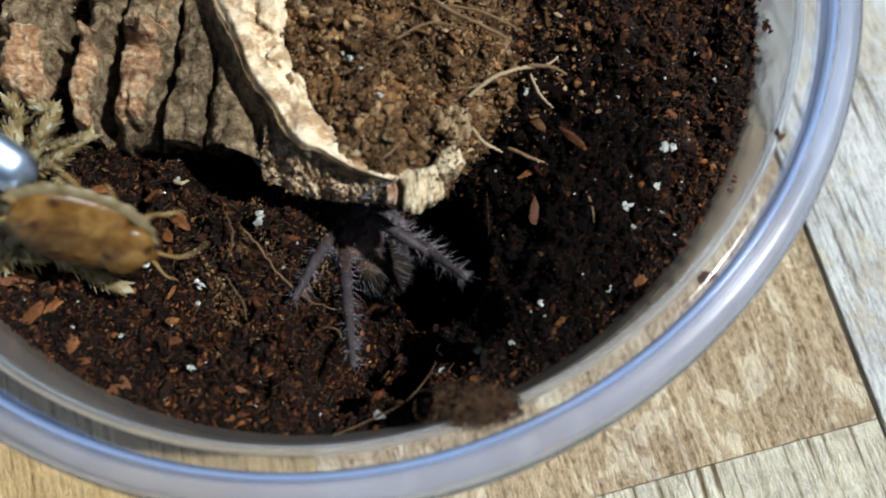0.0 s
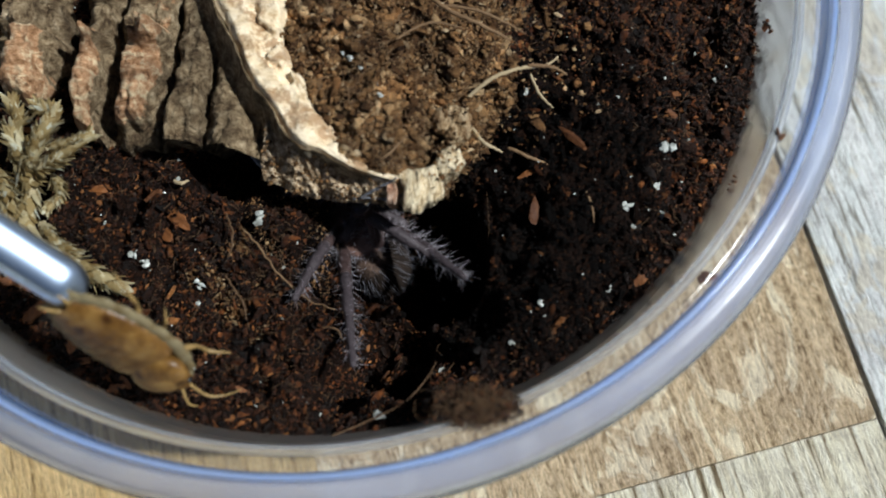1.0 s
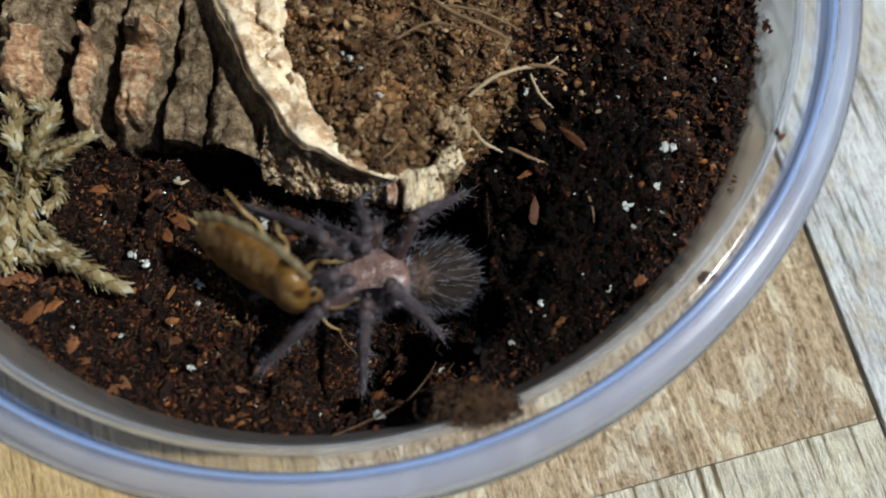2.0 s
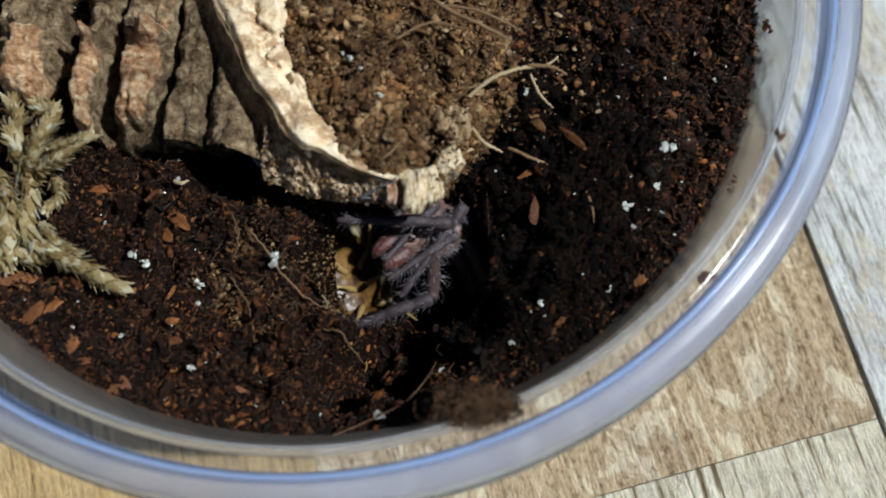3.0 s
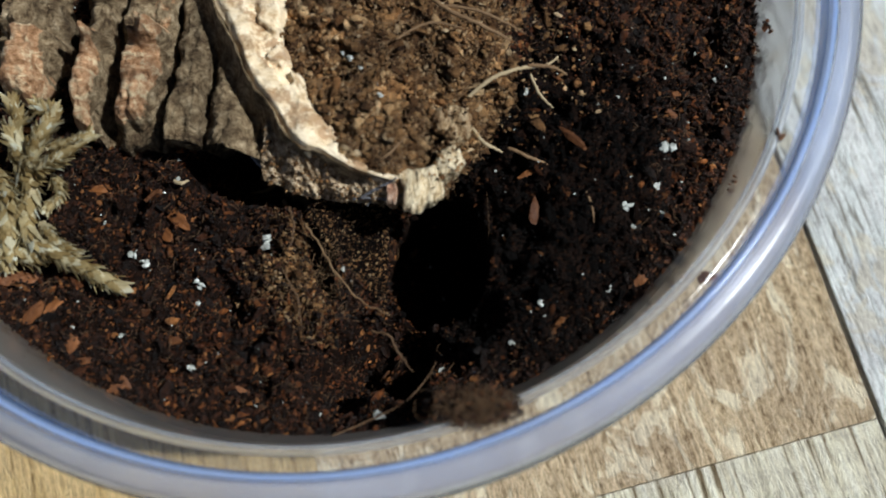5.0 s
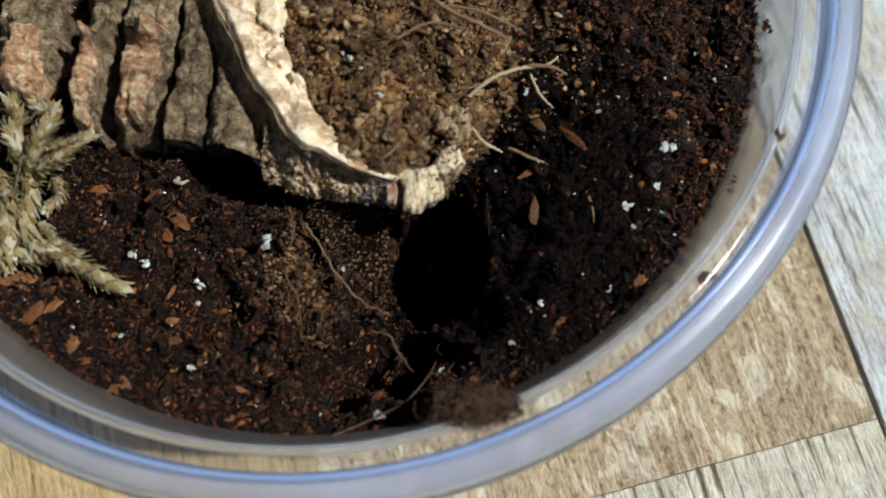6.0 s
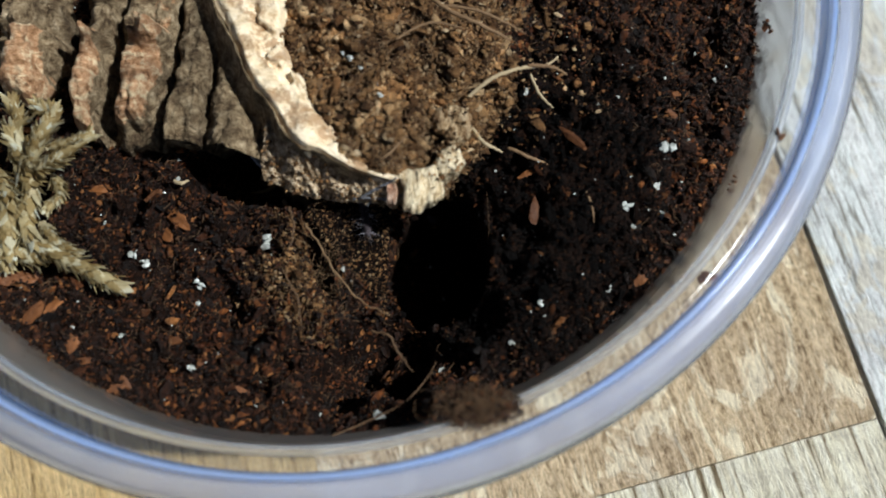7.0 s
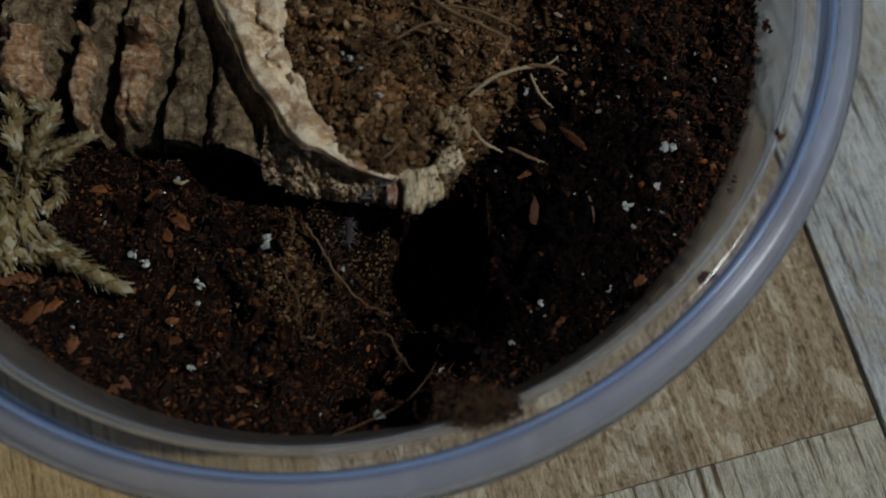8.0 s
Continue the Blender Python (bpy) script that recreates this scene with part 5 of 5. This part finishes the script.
def build_spider():
    spider = tagged(new("spider"), "young hairy brown tarantula with a reddish carapace", "spider")

    def shell(d):
        a = math.atan2(d[1], d[0])
        groove = 0.06 * math.cos(8 * a) * min(1, 3 * math.hypot(d[0], d[1]) ** 2) * max(0, d[2])
        return 1 + 0.07 * d[0] - 0.10 * max(0, d[0]) * abs(d[1]) + groove - 0.16 * math.exp(-((d[0] + 0.15) ** 2 + d[1] ** 2) / 0.03) * max(0, d[2])
    v, f = ellipsoid(4.7, 3.6, 1.6, 48, 28, shell)
    car = link_mesh("carapace", v, f, M_CARAPACE, spider, "glossy reddish-brown carapace")
    rnd = np.random.RandomState(71)
    a = rnd.uniform(0, 2 * np.pi, 340)
    v, f = hairs(np.stack([4.2 * np.cos(a), 3.5 * np.sin(a), rnd.uniform(-0.5, 0.6, 340)], -1), np.stack([np.cos(a), np.sin(a), 0.5 + 0 * a], -1), 1.3, 0.03, 72)
    link_mesh("fringe", v, f, M_HAIR, car, "pale hairs round the carapace")
    v, f = ellipsoid(0.75, 0.95, 0.55, 16, 10)
    mound = link_mesh("eye_mound", v + (3.2, 0, 1.45), f, M_CARAPACE, spider)
    for ex, ey in ((3.7, 0.35), (3.7, -0.35), (3.45, 0.75), (3.45, -0.75), (2.9, 0.7), (2.9, -0.7), (3.0, 0.35), (3.0, -0.35)):
        v, f = ellipsoid(0.19, 0.19, 0.19, 8, 6)
        link_mesh("eye", v + (ex, ey, 1.92), f, M_EYE, mound)
    for s in (1, -1):
        v, f = ellipsoid(2.3, 1.1, 1.35, 20, 14, lambda d: 1 + 0.12 * d[0])
        ch = link_mesh("chelicera", v + (4.9, 1.05 * s, -0.35), f, M_JAW, spider, "bulky dark reddish jaw")
        v, f = tube([(6.6, 1.05 * s, -0.6), (7.0, 1.0 * s, -1.6), (6.3, 0.95 * s, -2.5)], [0.42, 0.34, 0.05], 8, 12)
        link_mesh("fang", v, f, M_FANG, ch, "shiny dark red fang")
        v, f = bristle_ball((4.9, 1.05 * s, -0.1), (2.2, 1.05, 1.3), 70, 0.8, 74)
        link_mesh("bristles", v, f, M_HAIR, ch)

    # abdomen: swings on the waist
    def belly(d):
        return 1 + 0.10 * (-d[0]) * (1 - abs(d[0])) + 0.02 * math.sin(9 * d[1]) * d[2]
    v, f = ellipsoid(4.5, 3.7, 3.4, 36, 24, belly)
    ab = link_mesh("abdomen", v + (-4.8, 0, 0.4), f, M_ABDOMEN, spider, "dark brown velvety abdomen")
    v, f = bristle_ball((-4.8, 0, 0.4), (4.5, 3.7, 3.4), 420, 2.0, 76, back=True)
    link_mesh("bristles", v, f, M_RUMP, ab, "long pale hairs")
    for s in (1, -1):
        v, f = tube([(-9.3, 0.5 * s, 0.2), (-10.4, 0.8 * s, 0.4), (-11.2, 1.0 * s, 0.3)], [0.4, 0.3, 0.12], 8, 8)
        link_mesh("spinneret", v, f, M_LEG, ab)

    upper, lower = [], []
    for n, (l1, l2) in enumerate(LENGTHS):
        palp = n > 7
        k = 0.76 if palp else 0.86
        r1 = [0.62 * k, 0.88 * k, 0.95 * k, 0.9 * k, 0.72 * k]
        v, f = tube([(0, 0, 0), (l1 * 0.5, 0, 0.25), (l1, 0, 0)], r1, 12, 18)
        o = link_mesh("palp_femur" if palp else "femur", v, f, M_FEMUR, spider)
        bristled(o, l1, r1, 60, 1.8, 100 + n)
        upper.append(o)
        r2 = [0.72 * k, 0.88 * k, 0.85 * k, 0.62 * k, 0.8 * k, 0.82 * k, 0.75 * k, 0.54 * k, 0.6 * k, 0.58 * k, 0.53 * k, 0.42 * k, 0.5 * k, 0.46 * k, 0.26 * k]
        v, f = tube([(0, 0, 0), (l2 * 0.3, 0, 0.3), (l2 * 0.65, 0, 0.2), (l2, 0, 0)], r2, 12, 34)
        o = link_mesh("palp_tibia" if palp else "tibia", v, f, M_LEG, spider)
        bristled(o, l2, r2, 110, 1.75, 130 + n)
        lower.append(o)
    return spider, ab, upper, lower


def bristle_ball(centre, radii, count, length, seed, back=False):
    rnd = np.random.RandomState(seed)
    d = rnd.normal(0, 1, (count, 3))
    d /= np.linalg.norm(d, axis=1)[:, None]
    root = np.array(centre) + d * np.array(radii) * 0.97
    way = d + (np.array([-1.3, 0, 0.1]) if back else np.array([0.8, 0, 0.1]))
    return hairs(root, way, length, 0.028, seed, 0.2)


spider, abdomen, uppers, lowers = build_spider()


# ---------------------------------------------------------------- what moves
def along_x(origin, towards, up=(0, 0, 1)):
    """A pose whose x axis points from origin to towards (millimetres in, metres out)."""
    x = (Vector(towards) - Vector(origin)).normalized()
    y = Vector(up).cross(x)
    y = y.normalized() if y.length > 1e-5 else Vector((0, 1, 0))
    z = x.cross(y)
    m = Matrix((x, y, z)).transposed().to_4x4()
    return Matrix.Translation(Vector(origin) * MM) @ m


# time, carapace, head, abdomen, feet: right I to IV, left I to IV, right and left palp (None: at rest; a pair: foot and knee)
DEEP = ((14.8, -21.2, 16.0), (18.5, -22.0, 22.0))          # a right leg folded down the burrow
DEEP_L = ((14.1, -25.6, 16.0), (18.0, -31.0, 21.0))        # and a left one
SITTING = ((4.2, -23.6, 25.5), (4.4, -19.2, 25.0), (7.1, -28.0, 18.3),
           [(8.4, -16.0, 30.0), (12.3, -17.1, 31.0), (16.2, -32.8, 34.5), (16.5, -32.0, 31.0), (-0.7, -18.2, 29.0), (-4.3, -21.7, 30.0), ((-2.2, -38.0, 38), (2.4, -30.1, 42)), ((4.9, -42.6, 36.3), (4.0, -30.4, 39.5)), (5.0, -18.6, 28.0), (1.7, -17.9, 28.0)])
SPIDER_ROWS = [
    (0.0, *SITTING), (1.2, *SITTING),
    (1.3, (8.1, -28.1, 33.0), (5.1, -27.2, 33.0), (14.4, -33.0, 30.0),
     [(1.0, -25.8, 33.0), (6.2, -22.9, 33.0), (16.2, -23.3, 36.0), (16.7, -31.5, 32.0), (-0.7, -33.4, 34.0), (0.2, -37.0, 34.0), (5.4, -44.5, 34.0), (9.5, -41.4, 33.0), (2.5, -28.0, 32.0), (2.6, -30.6, 32.0)]),
    (1.4, (0.8, -37.2, 38.0), (-2.8, -36.8, 38.0), (6.9, -37.6, 37.5),
     [(-15.5, -32.1, 36.0), (-12.9, -22.4, 35.0), (-0.6, -26.7, 34.0), (17.9, -36.4, 33.0), (-13.1, -41.8, 35.0), (-7.6, -43.3, 35.0), (-1.3, -49.4, 36.0), (8.7, -48.2, 35.0), (-10.2, -32.4, 36.0), (-6.1, -37.2, 36.0)]),
    (1.5, (0.4, -37.0, 38.0), (-4.0, -35.6, 38.0), (7.1, -34.9, 37.5),
     [(-20.5, -27.9, 37.0), (-12.6, -27.0, 36.0), (0.4, -26.8, 34.0), (6.8, -26.8, 33.0), (-19.1, -45.6, 35.0), (-5.9, -49.1, 36.0), (6.6, -47.9, 35.0), (20.2, -43.3, 34.0), (-16.3, -36.5, 37.0), (-13.7, -38.4, 36.0)]),
    (1.6, (-2.3, -38.6, 38.0), (-6.5, -37.8, 38.0), (3.0, -36.9, 37.5),
     [(-21.6, -35.3, 36.0), (-12.6, -26.2, 35.0), (-0.8, -23.2, 34.0), (7.8, -25.1, 33.0), (-20.0, -44.8, 35.0), (-8.1, -48.0, 36.0), (4.1, -47.6, 35.0), (10.6, -40.9, 33.0), (-18.6, -37.7, 37.0), (-14.1, -39.6, 36.0)]),
    (1.7, (3.5, -36.3, 38.0), (-0.3, -35.9, 38.0), (11.8, -34.9, 36.0),
     [(-11.9, -25.5, 38.0), (-2.4, -27.5, 36.0), (1.9, -21.6, 36.0), (14.9, -23.9, 34.0), (-9.6, -38.2, 36.0), (-7.2, -48.3, 36.0), (4.5, -49.0, 35.0), (11.6, -41.9, 33.0), (-7.7, -33.3, 38.0), (-6.4, -37.4, 37.0)]),
    (2.1, (6.7, -33.1, 36.0), (3.1, -33.0, 36.0), (14.8, -32.0, 32.0),
     [(-5.8, -26.4, 37.0), (0.4, -26.5, 35.0), (5.1, -23.6, 34.0), (16.7, -23.0, 32.0), (-5.6, -34.8, 36.0), (-3.7, -41.7, 35.0), (6.1, -43.9, 34.0), (14.8, -38.8, 32.0), (-2.7, -30.2, 37.0), (-2.1, -33.6, 36.0)]),
    (2.5, (11.1, -27.8, 32.0), (7.2, -28.5, 33.0), (16.6, -26.9, 26.0),
     [(0.4, -26.1, 35.0), (7.3, -22.5, 31.0), (14.7, -22.2, 28.0), (18.6, -23.2, 27.0), (1.3, -31.8, 36.0), (4.2, -35.5, 34.0), (10.6, -38.8, 32.0), (14.7, -37.7, 30.0), (5.2, -27.1, 34.0), (6.1, -30.6, 34.0)]),
    (2.8, (11.7, -24.7, 28.5), (8.5, -27.3, 29.5), (14.4, -20.4, 21.0),
     [((0.6, -25.3, 34.0), (8.9, -26.3, 36.0)), DEEP, DEEP, DEEP, ((2.5, -30.4, 34.0), (10.2, -30.6, 36.0)), ((5.7, -32.8, 32.0), (12.1, -32.9, 33.0)),
      ((8.8, -36.9, 30.0), (14.8, -32.6, 31.0)), DEEP_L, ((7.9, -26.8, 30.0), (11.2, -26.5, 33.0)), ((7.9, -30.1, 30.0), (11.5, -31.6, 33.0))]),
    (2.9, (12.2, -24.9, 28.5), (8.9, -27.3, 29.5), (14.9, -20.6, 21.0),
     [((1.4, -26.1, 34.0), (9.5, -26.6, 36.0)), DEEP, DEEP, DEEP, ((4.8, -33.0, 29), (10.9, -31.6, 33)), ((3.2, -37.6, 30), (13.3, -36.0, 33)),
      DEEP_L, DEEP_L, ((7.9, -28.1, 30.0), (11.2, -27.8, 33.0)), ((8.1, -30.7, 30.0), (11.5, -32.2, 33.0))]),
    (3.0, (12.5, -25.1, 28.5), (9.1, -27.6, 29.5), (15.2, -20.9, 21.0),
     [((2.5, -26.1, 34.0), (9.8, -26.6, 36.0)), DEEP, DEEP, DEEP, ((9.3, -33.0, 29.0), (12.4, -32.0, 32.0)), ((2.5, -37.5, 30), (13.3, -36.0, 33)),
      DEEP_L, DEEP_L, ((8.0, -28.1, 30.0), (11.2, -28.1, 33.0)), ((8.3, -31.0, 30.0), (11.5, -32.2, 33.0))]),
    (3.1, (12.2, -25.0, 28.5), (8.9, -27.3, 29.5), (14.9, -20.7, 21.0),
     [((2.7, -26.0, 34.0), (9.8, -26.4, 36.0)), DEEP, DEEP, DEEP, ((8.8, -32.7, 29.0), (12.2, -31.6, 32.0)), ((2.0, -36.4, 30), (12.7, -34.7, 33)),
      DEEP_L, DEEP_L, ((7.9, -27.8, 30.0), (11.1, -27.8, 33.0)), ((8.1, -30.7, 30.0), (11.4, -31.9, 33.0))]),
    (3.2, (11.8, -24.2, 23.0), (8.2, -25.8, 25.5), (14.8, -23.4, 18.5),
     [((4.6, -24.9, 30.0), (8.8, -25.2, 32.0)), DEEP, DEEP, DEEP, ((1.1, -34.7, 31), (8.0, -29.7, 31)), DEEP_L,
      DEEP_L, DEEP_L, (6.3, -26.1, 28.0), (7.4, -27.8, 28.0)]),
    (3.3, (11.5, -21.9, 27.0), (8.5, -21.0, 27.0), (14.6, -23.9, 21.0),
     [(5.0, -20.0, 28.0), (9.4, -18.6, 26.0), (14.7, -19.3, 24.0), (17.3, -21.5, 22.0), ((2.5, -31.0, 33.0), (8.1, -26.2, 33.0)), ((7.2, -31.1, 29.0), (12.0, -26.2, 30.0)),
      (10.2, -27.6, 26.0), (13.6, -29.1, 22.0), (5.7, -22.7, 28.0), (6.4, -24.8, 28.0)]),
    (3.4, (11.1, -19.0, 26.0), (8.7, -16.0, 25.0), (12.1, -19.6, 19.0),
     [(6.7, -15.7, 26.0), (10.1, -15.0, 26.0), (14.7, -18.3, 25.0), (14.7, -21.1, 25.0), (4.4, -20.0, 28.0), (5.7, -22.1, 28.0), (8.2, -22.8, 26.0), (12.6, -22.8, 22.0), (6.8, -17.1, 26.0), (5.5, -17.8, 26.0)]),
    (3.5, (10.0, -17.5, 25.0), (7.2, -14.9, 24.0), (10.7, -16.6, 19.0),
     [(5.3, -14.6, 25.0), (9.3, -13.9, 25.0), (14.0, -17.5, 25.0), (12.6, -20.7, 22.0), (2.1, -17.1, 26.0), (2.8, -19.2, 26.0), (6.8, -21.0, 25.0), (9.1, -19.6, 21.0), (5.3, -16.0, 25.0), (4.0, -16.0, 25.0)]),
    (3.7, (7.1, -14.6, 21.5), (3.6, -13.5, 21.5), (11.8, -14.8, 20.0), [None] * 10),
    (6.4, (7.1, -14.6, 21.5), (3.6, -13.5, 21.5), (11.8, -14.8, 20.0), [None] * 10),
    (6.8, (6.8, -15.6, 22.0), (3.7, -14.4, 22.0), (11.5, -15.6, 20.0), [None] * 4 + [((6.9, -27.8, 34.8), (6.5, -24.0, 36.0))] + [None] * 5),
    (7.1, (6.4, -15.5, 22.0), (3.3, -14.8, 22.0), (11.1, -15.6, 20.0), [None] * 4 + [((5.3, -28.5, 35.0), (5.0, -24.0, 36.0))] + [None] * 5),
    (7.4, (6.1, -15.5, 22.0), (3.0, -14.8, 22.0), (11.0, -15.5, 20.0), [None] * 4 + [((4.0, -29.3, 35.2), (4.1, -24.0, 36.0))] + [None] * 5),
    (8.0, (6.1, -15.5, 22.0), (3.0, -14.8, 22.0), (11.0, -15.5, 20.0), [None] * 4 + [((3.9, -29.2, 35.2), (4.1, -24.0, 36.0))] + [None] * 5),
]


def spider_walk():
    body, rear, ups, lows = [], [], [[] for _ in LENGTHS], [[] for _ in LENGTHS]
    for t, car, head, abd, feet in SPIDER_ROWS:
        m = along_x(car, head)
        body.append((t, m))
        inv = m.inverted()
        a = inv @ (Vector(abd) * MM) / MM
        waist = Vector((-3.7, 0, 0))
        rear.append((t, along_x(waist, waist - (a - waist))))
        for n, foot in enumerate(feet):
            hip = Vector(HIPS[n])
            bend = Vector((0, 0, 1))
            if foot is not None and len(foot) == 2:
                foot, hint = foot
                bend = inv @ (Vector(hint) * MM) / MM - hip
            p = Vector(REST[n]) * 0.45 if foot is None else inv @ (Vector(foot) * MM) / MM
            l1, l2 = LENGTHS[n]
            d = p - hip
            dist = min(max(d.length, l2 - l1 + 1.0), l1 + l2 - 0.25)
            d.normalize()
            p = hip + d * dist
            cut = (l1 * l1 - l2 * l2 + dist * dist) / (2 * dist)
            high = math.sqrt(max(0.0, l1 * l1 - cut * cut))
            up = bend - d * bend.dot(d)
            up = up.normalized() if up.length > 1e-4 else Vector((1, 0, 0))
            knee = hip + d * cut + up * high
            ups[n].append((t, along_x(hip, knee)))
            lows[n].append((t, along_x(knee, p)))
    walk(spider, body)
    walk(abdomen, rear)
    for ob, rows in zip(uppers + lowers, ups + lows):
        walk(ob, rows)


# time, tip
TWEEZER_ROWS = [(0.0, (-24.8, -27.0, 48.0)), (0.1, (-25.4, -28.5, 48.0)), (0.2, (-23.5, -31.0, 48.0)), (0.3, (-20.7, -35.0, 48.0)), (0.4, (-19.9, -36.8, 48.0)), (0.5, (-20.0, -36.4, 48.0)),
                (0.6, (-20.1, -34.3, 48.0)), (0.7, (-19.9, -34.2, 48.0)), (0.8, (-20.4, -36.2, 48.0)), (0.9, (-19.5, -36.8, 48.0)), (1.0, (-19.0, -38.0, 48.0)), (1.1, (-19.8, -37.3, 48.0)),
                (1.2, (-20.0, -36.8, 48.0)), (1.3, (-19.0, -36.1, 48.0)), (1.4, (-18.5, -35.2, 48.0)), (1.5, (-21.7, -29.8, 49.0)), (1.6, (-31.8, -19.2, 56.0)), (1.7, (-37.7, -14.3, 66.0)),
                (2.1, (-85.0, 30.0, 60.0)), (2.7, (-82.0, 10.0, 15.8)), (8.0, (-82.0, 10.0, 15.8))]

# time, centre, turn in the plan, roll about its length, pitch
ROACH_ROWS = [(0.0, (-20.8, -30.9, 45.0), -10, 62, 35), (0.1, (-22.1, -31.7, 45.0), -4, 62, 35), (0.2, (-21.1, -35.9, 45.0), -40, 50, 45), (0.3, (-18.1, -39.3, 45.0), -30, 66, 45),
              (0.4, (-17.1, -40.9, 45.0), -28, 62, 45), (0.5, (-16.8, -38.8, 45.0), -22, 70, 42), (0.6, (-16.8, -38.2, 45.0), -24, 68, 42), (0.7, (-15.8, -37.4, 45.0), -8, 72, 38),
              (0.8, (-17.2, -40.1, 45.0), -22, 68, 42), (0.9, (-17.4, -41.3, 45.0), -26, 60, 42), (1.0, (-15.7, -42.1, 45.0), -30, 62, 42), (1.1, (-16.9, -40.8, 45.0), -24, 60, 42),
              (1.2, (-18.0, -41.5, 45.0), -14, 40, 42), (1.3, (-16.9, -39.6, 46.0), 0, 8, 42), (1.4, (-16.7, -38.7, 46.0), 6, 6, 42), (1.5, (-21.1, -34.9, 47.0), 20, 15, 42),
              (1.6, (-17.7, -23.2, 50.0), -35, 60, 20), (1.7, (-11.5, -32.0, 43.0), -40, 130, 0), (2.1, (-3.8, -32.9, 40.0), -30, 60, 0), (2.5, (3.1, -31.5, 36.0), -55, 120, 0),
              (2.8, (1.6, -29.2, 24.5), -66, 142, 8), (2.9, (1.9, -29.3, 24.0), -66, 144, 8), (3.0, (2.2, -29.3, 24.0), -64, 146, 8), (3.1, (1.9, -28.7, 24.0), -60, 146, 8),
              (3.2, (-0.4, -25.6, 25.5), -50, 145, 12), (3.3, (0.1, -23.5, 24.5), -75, 165, 20), (3.4, (1.3, -21.6, 24.0), -110, 165, 15), (3.5, (2.3, -20.1, 26.5), -150, 165, 8),
              (3.8, (0.7, -16.9, 25.5), -190, 165, 0), (8.0, (0.7, -16.9, 25.5), -190, 165, 0)]


def mm_pose(p, rx=0, ry=0, rz=0):
    return pose(p[0] * MM, p[1] * MM, p[2] * MM, rx, ry, rz)


def motions():
    spider_walk()
    handle = Vector((-0.74, 0.44, 0.50))
    flat = Vector((-0.9, 0.43, 0.0))
    walk(tweezers, [(t, along_x(p, Vector(p) + (flat if t > 2.5 else handle))) for t, p in TWEEZER_ROWS])
    walk(roach, [(t, mm_pose(p, roll, pitch, turn)) for t, p, turn, roll, pitch in ROACH_ROWS])
    c = (0.5, -32.0, 34.5)
    rows = ((0.0, -6.4, 0.4, -1.6, 6), (1.7, -6.4, 0.4, -1.6, 6), (2.8, -5.6, 0.2, -1.6, 5), (3.0, -5.8, 0.2, -1.4, 5), (3.2, -3.4, 0.6, -0.4, 3), (3.3, -0.8, 0.4, 0.0, -3),
            (3.4, 0.8, 0.1, 0, -7), (3.5, -0.4, -0.3, 0, 2), (3.7, 0, 0.1, 0, 1), (4.2, 0, 0.2, 0, 0), (8.0, 0, 0.2, 0, 0))
    walk(flap, [(t, mm_pose((c[0] + x, c[1] + y, c[2] + z), 0, 0, a)) for t, x, y, z, a in rows])
    rows = ((0.0, (-5.8, -25.8, 34.2)), (1.7, (-5.8, -25.8, 34.2)), (2.8, (-2.6, -30.0, 35.0)), (2.9, (-3.3, -30.3, 35.0)), (3.0, (-3.8, -30.7, 35.0)), (3.2, (-3.7, -31.3, 35.0)),
            (3.4, (-5.0, -28.9, 35.0)), (3.5, (-4.7, -28.8, 35.0)), (8.0, (-4.7, -28.7, 35.0)))
    walk(loose_grain, [(t, mm_pose(p)) for t, p in rows])


motions()
